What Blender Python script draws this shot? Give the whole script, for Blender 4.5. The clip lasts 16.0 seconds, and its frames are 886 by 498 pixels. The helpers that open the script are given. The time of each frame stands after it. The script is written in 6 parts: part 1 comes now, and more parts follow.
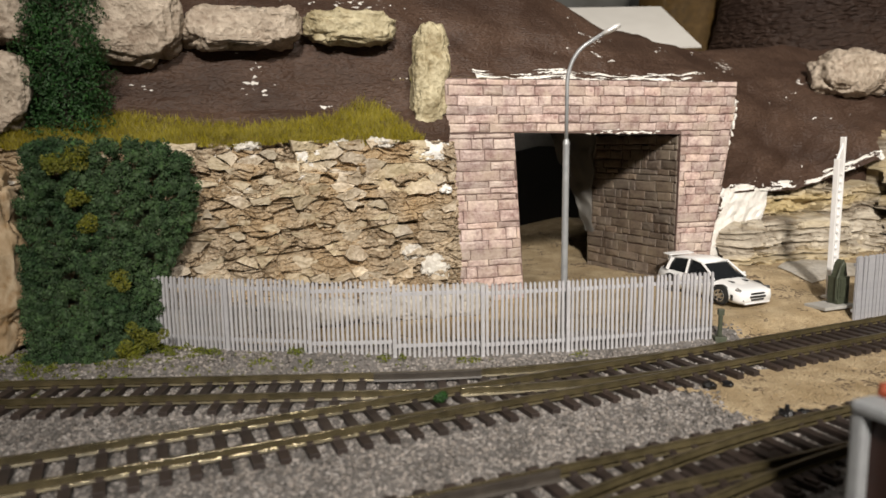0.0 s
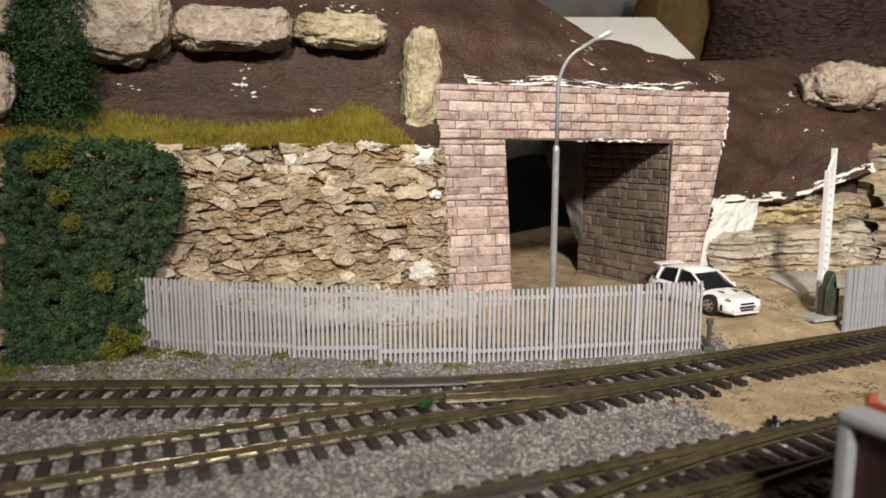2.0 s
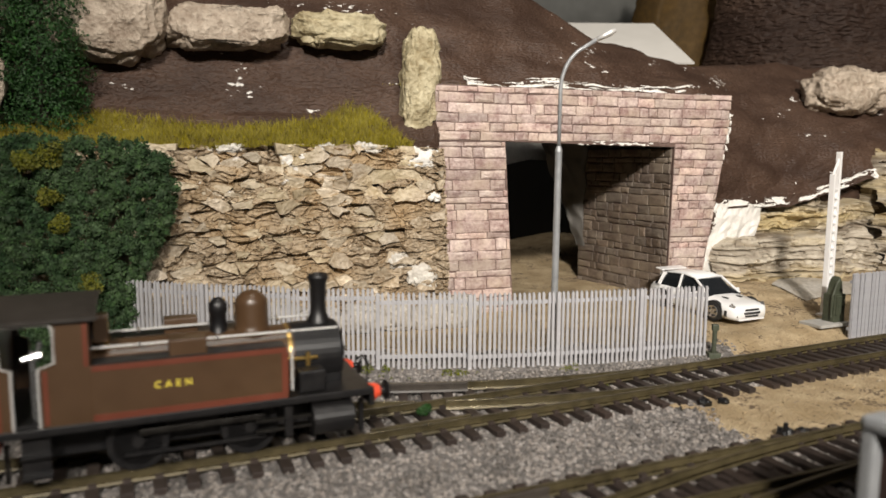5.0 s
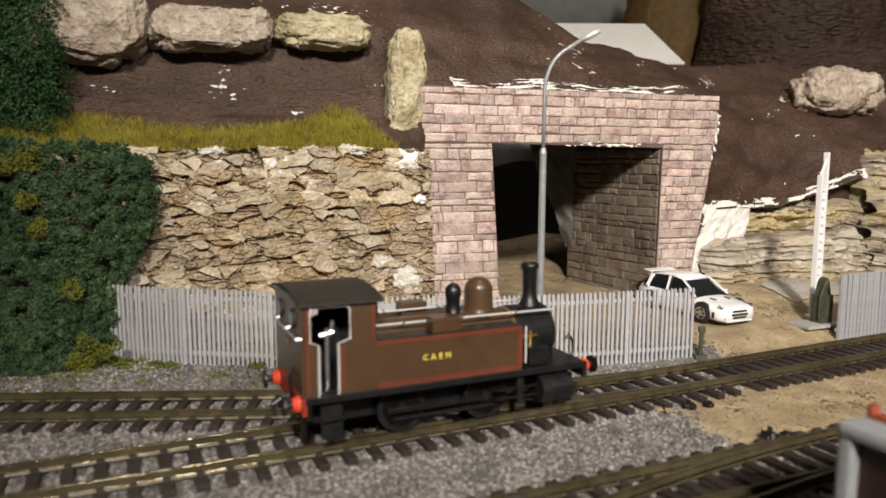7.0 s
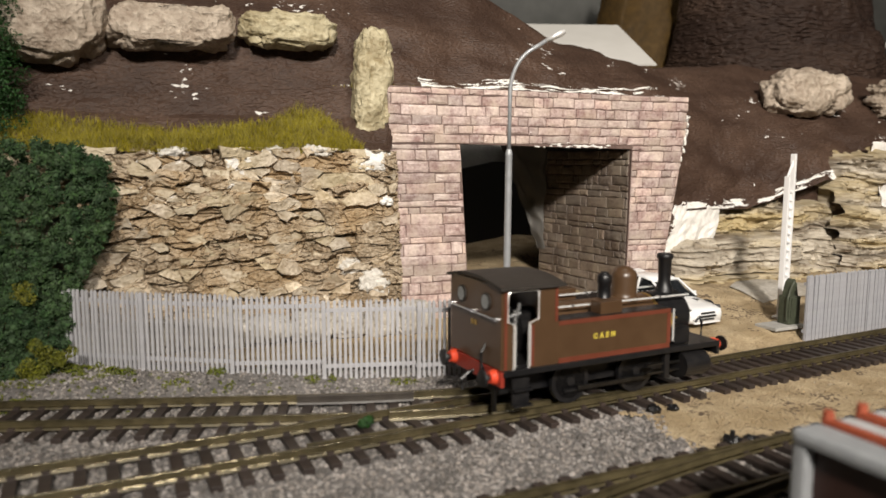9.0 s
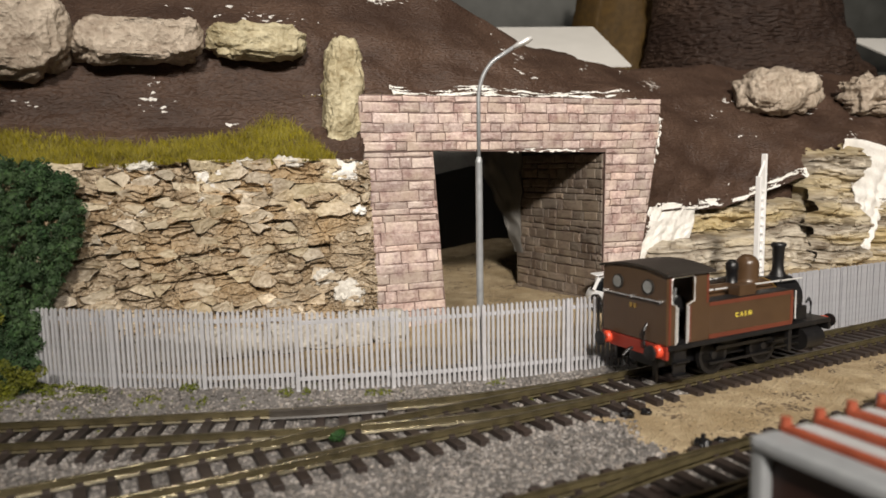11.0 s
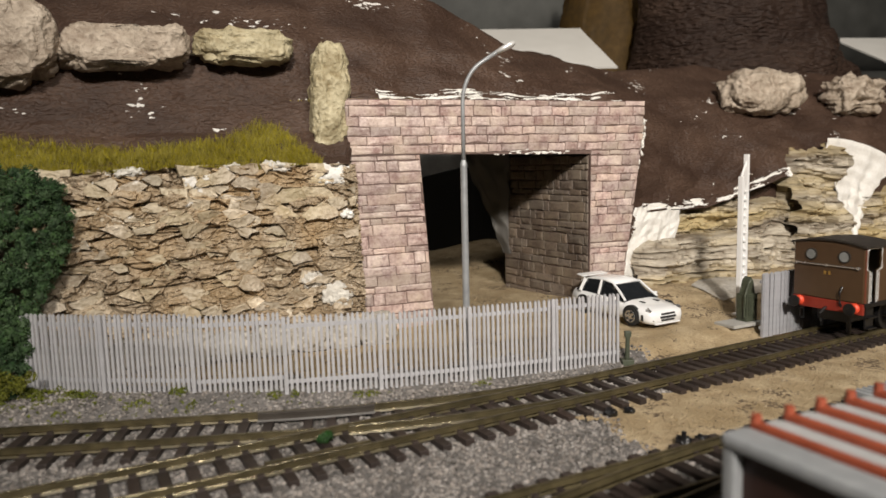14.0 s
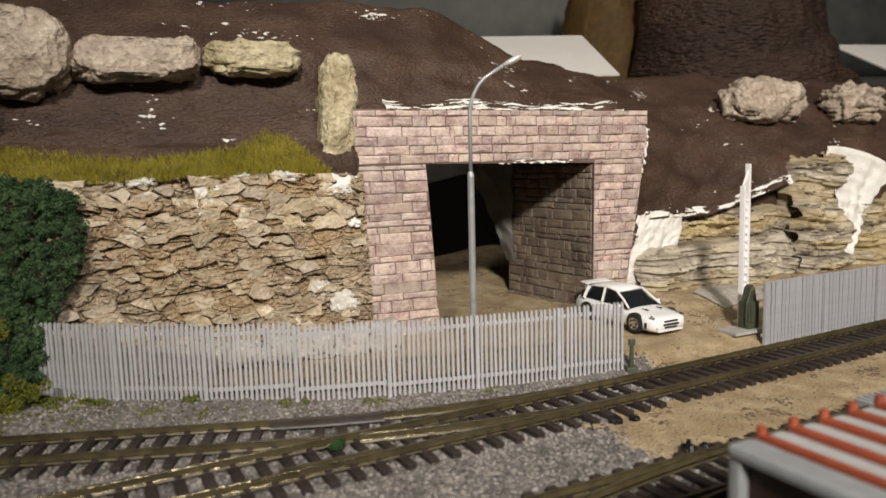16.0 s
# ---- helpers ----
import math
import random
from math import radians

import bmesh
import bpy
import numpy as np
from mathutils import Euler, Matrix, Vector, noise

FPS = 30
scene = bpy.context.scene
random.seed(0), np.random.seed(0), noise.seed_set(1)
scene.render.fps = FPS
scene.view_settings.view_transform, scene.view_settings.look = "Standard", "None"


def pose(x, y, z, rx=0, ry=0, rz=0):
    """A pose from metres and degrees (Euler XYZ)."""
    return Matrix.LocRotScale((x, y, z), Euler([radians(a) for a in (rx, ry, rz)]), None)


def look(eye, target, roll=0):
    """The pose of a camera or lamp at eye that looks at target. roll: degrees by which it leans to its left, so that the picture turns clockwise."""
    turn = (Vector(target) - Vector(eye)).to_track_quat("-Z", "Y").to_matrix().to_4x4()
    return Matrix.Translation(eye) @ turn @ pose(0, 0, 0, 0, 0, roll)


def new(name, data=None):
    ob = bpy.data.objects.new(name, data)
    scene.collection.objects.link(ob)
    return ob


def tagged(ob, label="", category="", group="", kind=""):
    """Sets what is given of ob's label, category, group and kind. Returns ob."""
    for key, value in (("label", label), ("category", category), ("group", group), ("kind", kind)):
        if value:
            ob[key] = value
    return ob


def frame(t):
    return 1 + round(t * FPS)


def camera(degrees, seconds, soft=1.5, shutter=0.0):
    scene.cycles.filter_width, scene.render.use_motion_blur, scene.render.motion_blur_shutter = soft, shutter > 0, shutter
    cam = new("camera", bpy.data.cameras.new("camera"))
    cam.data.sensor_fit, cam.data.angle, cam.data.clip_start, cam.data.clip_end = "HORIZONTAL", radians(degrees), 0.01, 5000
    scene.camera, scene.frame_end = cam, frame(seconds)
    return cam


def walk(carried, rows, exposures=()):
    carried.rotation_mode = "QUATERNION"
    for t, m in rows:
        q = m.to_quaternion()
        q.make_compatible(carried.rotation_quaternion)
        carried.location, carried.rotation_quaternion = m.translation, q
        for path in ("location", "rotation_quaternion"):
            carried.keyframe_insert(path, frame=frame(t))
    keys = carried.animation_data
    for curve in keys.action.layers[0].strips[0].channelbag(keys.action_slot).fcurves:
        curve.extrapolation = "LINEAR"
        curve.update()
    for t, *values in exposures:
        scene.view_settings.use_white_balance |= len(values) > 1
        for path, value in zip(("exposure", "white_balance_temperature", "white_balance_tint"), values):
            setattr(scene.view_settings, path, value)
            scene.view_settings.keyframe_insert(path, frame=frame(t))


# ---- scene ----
cam = camera(63.1, 16.0, soft=1.6, shutter=0.5)
cam.data.dof.use_dof, cam.data.dof.focus_distance, cam.data.dof.aperture_fstop = True, 0.30, 19.0
METRES, EYE = 0.05, 0.075
ROWS = [
    (0.0, 0.0, 0.0, 0.0, -0.12, -8.57, 0.81),
    (0.5, -0.0066, -0.0113, 0.0116, -0.17, -8.45, 0.52),
    (1.0, 0.0161, -0.0231, 0.0097, -0.2, -8.23, -0.11),
    (1.5, 0.0399, 0.0251, -0.0044, -0.43, -8.05, -0.09),
    (2.0, 0.0402, 0.0453, -0.0343, -0.51, -7.86, -0.09),
    (2.5, 0.0233, 0.0377, -0.0223, -0.72, -7.7, 0.35),
    (3.0, 0.0069, 0.0365, -0.0256, -0.79, -7.45, 0.17),
    (3.5, 0.008, 0.0551, -0.0633, -0.89, -7.25, -0.24),
    (4.0, 0.0061, 0.119, -0.1002, -0.86, -7.19, -0.36),
    (6.5, 0.0676, 0.1821, -0.0783, -0.77, -7.11, -0.13),
    (7.0, 0.0991, 0.2014, -0.0803, -1.14, -7.11, -0.1),
    (7.5, 0.1505, 0.2196, -0.0628, -1.54, -7.09, -0.1),
    (8.0, 0.1875, 0.2329, -0.0579, -1.94, -7.08, -0.07),
    (8.5, 0.1951, 0.2466, -0.0673, -2.39, -7.05, -0.1),
    (9.0, 0.205, 0.2696, -0.0757, -2.71, -7.06, -0.16),
    (9.5, 0.2166, 0.296, -0.0435, -2.97, -7.05, 0.1),
    (10.0, 0.2866, 0.2861, -0.0298, -3.33, -7.01, 0.67),
    (12.5, 0.3281, 0.2639, -0.0365, -4.2, -6.85, 1.3),
    (13.0, 0.3514, 0.2511, -0.0207, -4.32, -6.87, 1.58),
    (13.5, 0.3611, 0.2444, -0.0179, -4.44, -6.88, 1.53),
    (14.0, 0.3513, 0.2157, -0.0113, -4.5, -6.9, 1.54),
    (14.5, 0.3732, 0.1893, 0.0054, -4.61, -6.88, 1.52),
    (15.0, 0.309, 0.1572, 0.0217, -4.63, -6.82, 1.52),
    (15.5, 0.3128, 0.1565, 0.0282, -4.59, -6.75, 1.56),
    (16.0, 0.2927, 0.1433, 0.0513, -4.53, -6.72, 1.53),
]
walk(cam, [(t, pose(METRES * x, METRES * y, EYE + METRES * z, 90 + pitch, roll, yaw)) for t, x, y, z, yaw, pitch, roll in ROWS],
     exposures=[(0.0, 0.02), (4.0, 0.02), (7.0, 0.06), (10.0, 0.03), (12.5, -0.09), (16.0, -0.14)])

# ---- light ----
scene.view_settings.exposure = 0.0
world = bpy.data.worlds.new("room_dark")
scene.world = world
world.use_nodes = True
world.node_tree.nodes["Background"].inputs[0].default_value = (1.0, 0.93, 0.85, 1)
world.node_tree.nodes["Background"].inputs[1].default_value = 0.02


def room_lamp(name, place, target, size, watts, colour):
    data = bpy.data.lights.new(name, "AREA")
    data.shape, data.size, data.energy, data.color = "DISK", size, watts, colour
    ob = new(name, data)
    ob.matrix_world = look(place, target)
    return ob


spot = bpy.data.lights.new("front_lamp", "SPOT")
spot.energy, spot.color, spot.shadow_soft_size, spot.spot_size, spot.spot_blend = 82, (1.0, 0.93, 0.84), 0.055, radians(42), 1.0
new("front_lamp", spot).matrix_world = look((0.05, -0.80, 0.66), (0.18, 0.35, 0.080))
# unseen fill light added from the right to thin the front lamp's shadows
room_lamp("side_fill", (0.55, -0.80, 0.75), (0.15, 0.35, 0.08), 0.16, 6.0, (1.0, 0.94, 0.86))
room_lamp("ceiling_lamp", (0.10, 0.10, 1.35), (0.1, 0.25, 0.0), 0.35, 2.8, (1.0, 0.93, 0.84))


# ---- materials ----
def mat(name, ca, cb, rough=0.7, fine=400, wide=50, bump=0.25, depth=0.0004, metal=0.0, rand=0.0, island=0.0,
        spots=None, spot_scale=250, spot_cut=0.68, rough_var=0.1, coat=0.0, spec=0.5, stretch=(1, 1, 1), crack=0.0, weave=0.0, tint=None, tint_scale=30, tint_mix=0.6):
    """Two-scale noise between two colours, with bump, optional variation by object or island, and optional spots of a third colour."""
    m = bpy.data.materials.new(name)
    m.use_nodes = True
    nt = m.node_tree
    n, link = nt.nodes, nt.links.new
    bsdf = n["Principled BSDF"]
    tc = n.new("ShaderNodeTexCoord")
    mp = n.new("ShaderNodeMapping")
    mp.inputs["Scale"].default_value = stretch
    link(tc.outputs["Object"], mp.inputs[0])

    def tex(scale, detail):
        t = n.new("ShaderNodeTexNoise")
        t.inputs["Scale"].default_value, t.inputs["Detail"].default_value = scale, detail
        link(mp.outputs[0], t.inputs["Vector"])
        return t

    a, b = tex(fine, 5), tex(wide, 3)
    add = n.new("ShaderNodeMath")
    add.operation = "ADD"
    link(a.outputs[0], add.inputs[0])
    link(b.outputs[0], add.inputs[1])
    spread = n.new("ShaderNodeMapRange")
    spread.inputs[1].default_value, spread.inputs[2].default_value = 0.72, 1.28
    link(add.outputs[0], spread.inputs[0])
    mix = n.new("ShaderNodeMix")
    mix.data_type = "RGBA"
    mix.inputs[6].default_value, mix.inputs[7].default_value = (*ca, 1), (*cb, 1)
    link(spread.outputs[0], mix.inputs[0])
    colour = mix.outputs[2]
    if tint:
        t1 = tex(tint_scale, 4)
        tr = n.new("ShaderNodeMapRange")
        tr.inputs[1].default_value, tr.inputs[2].default_value, tr.inputs[4].default_value = 0.44, 0.64, tint_mix
        link(t1.outputs[0], tr.inputs[0])
        tm = n.new("ShaderNodeMix")
        tm.data_type = "RGBA"
        tm.inputs[7].default_value = (*tint, 1)
        link(tr.outputs[0], tm.inputs[0])
        link(colour, tm.inputs[6])
        colour = tm.outputs[2]
    if rand or island:
        if rand:
            src = n.new("ShaderNodeObjectInfo").outputs["Random"]
        else:
            src = n.new("ShaderNodeNewGeometry").outputs["Random Per Island"]
        r = n.new("ShaderNodeMapRange")
        k = rand or island
        r.inputs[3].default_value, r.inputs[4].default_value = 1 - k, 1 + k
        link(src, r.inputs[0])
        hsv = n.new("ShaderNodeHueSaturation")
        link(r.outputs[0], hsv.inputs["Value"])
        sat = n.new("ShaderNodeMath")
        sat.operation = "MULTIPLY_ADD"
        wave = n.new("ShaderNodeMath")
        wave.operation = "FRACT"
        scaled = n.new("ShaderNodeMath")
        scaled.operation = "MULTIPLY"
        scaled.inputs[1].default_value = 7.3
        link(src, scaled.inputs[0])
        link(scaled.outputs[0], wave.inputs[0])
        link(wave.outputs[0], sat.inputs[0])
        sat.inputs[1].default_value, sat.inputs[2].default_value = k, 1 - k / 2
        link(sat.outputs[0], hsv.inputs["Saturation"])
        link(colour, hsv.inputs["Color"])
        colour = hsv.outputs[0]
    if spots:
        s, w = tex(spot_scale, 3), tex(spot_scale / 9, 2)
        sm = n.new("ShaderNodeMath")
        sm.operation = "ADD"
        link(s.outputs[0], sm.inputs[0])
        link(w.outputs[0], sm.inputs[1])
        cut = n.new("ShaderNodeMapRange")
        cut.inputs[1].default_value, cut.inputs[2].default_value = 2 * spot_cut, 2 * spot_cut + 0.03
        link(sm.outputs[0], cut.inputs[0])
        mx = n.new("ShaderNodeMix")
        mx.data_type = "RGBA"
        mx.inputs[7].default_value = (*spots, 1)
        link(cut.outputs[0], mx.inputs[0])
        link(colour, mx.inputs[6])
        colour = mx.outputs[2]
    height = add.outputs[0]
    if crack:
        warp = n.new("ShaderNodeVectorMath")
        warp.operation = "MULTIPLY_ADD"
        warp.inputs[1].default_value = (0.016, 0.016, 0.016)
        link(tex(crack * 1.6, 3).outputs["Color"], warp.inputs[0])
        link(mp.outputs[0], warp.inputs[2])
        vor = n.new("ShaderNodeTexVoronoi")
        vor.feature = "DISTANCE_TO_EDGE"
        vor.inputs["Scale"].default_value = crack
        link(warp.outputs[0], vor.inputs["Vector"])
        line = n.new("ShaderNodeMapRange")
        line.inputs[1].default_value, line.inputs[2].default_value = 0.0, 0.03
        link(vor.outputs["Distance"], line.inputs[0])
        # slightly darker along the crack lines
        crack_mix = n.new("ShaderNodeMix")
        crack_mix.data_type, crack_mix.blend_type = "RGBA", "MULTIPLY"
        crack_mix.inputs[7].default_value = (0.90, 0.88, 0.86, 1)
        keep = n.new("ShaderNodeMath")
        keep.operation = "SUBTRACT"
        keep.inputs[0].default_value = 1.0
        link(line.outputs[0], keep.inputs[1])
        link(keep.outputs[0], crack_mix.inputs[0])
        link(colour, crack_mix.inputs[6])
        colour = crack_mix.outputs[2]
        both = n.new("ShaderNodeMath")
        both.operation = "MULTIPLY_ADD"
        both.inputs[1].default_value = 0.35
        link(line.outputs[0], both.inputs[0])
        link(height, both.inputs[2])
        height = both.outputs[0]
    if weave:
        for axis in ("X", "Z"):
            wave = n.new("ShaderNodeTexWave")
            wave.bands_direction = axis
            wave.inputs["Scale"].default_value, wave.inputs["Distortion"].default_value, wave.inputs["Detail Scale"].default_value = weave, 9.0, 2.5
            link(mp.outputs[0], wave.inputs["Vector"])
            patch = n.new("ShaderNodeMath")
            patch.operation = "MULTIPLY"
            link(wave.outputs["Fac"], patch.inputs[0])
            thin = n.new("ShaderNodeMath")
            thin.operation = "MULTIPLY"
            thin.inputs[1].default_value = 0.45
            link(b.outputs[0], thin.inputs[0])
            link(thin.outputs[0], patch.inputs[1])
            both = n.new("ShaderNodeMath")
            both.operation = "ADD"
            link(height, both.inputs[0])
            link(patch.outputs[0], both.inputs[1])
            height = both.outputs[0]
    link(colour, bsdf.inputs["Base Color"])
    rr = n.new("ShaderNodeMapRange")
    rr.inputs[3].default_value, rr.inputs[4].default_value = max(0.03, rough - rough_var), min(1, rough + rough_var)
    link(a.outputs[0], rr.inputs[0])
    link(rr.outputs[0], bsdf.inputs["Roughness"])
    bsdf.inputs["Metallic"].default_value = metal
    bsdf.inputs["Coat Weight"].default_value = coat
    bsdf.inputs["Specular IOR Level"].default_value = spec
    if bump:
        bp = n.new("ShaderNodeBump")
        bp.inputs["Strength"].default_value, bp.inputs["Distance"].default_value = bump, depth
        link(height, bp.inputs["Height"])
        link(bp.outputs[0], bsdf.inputs["Normal"])
    return m


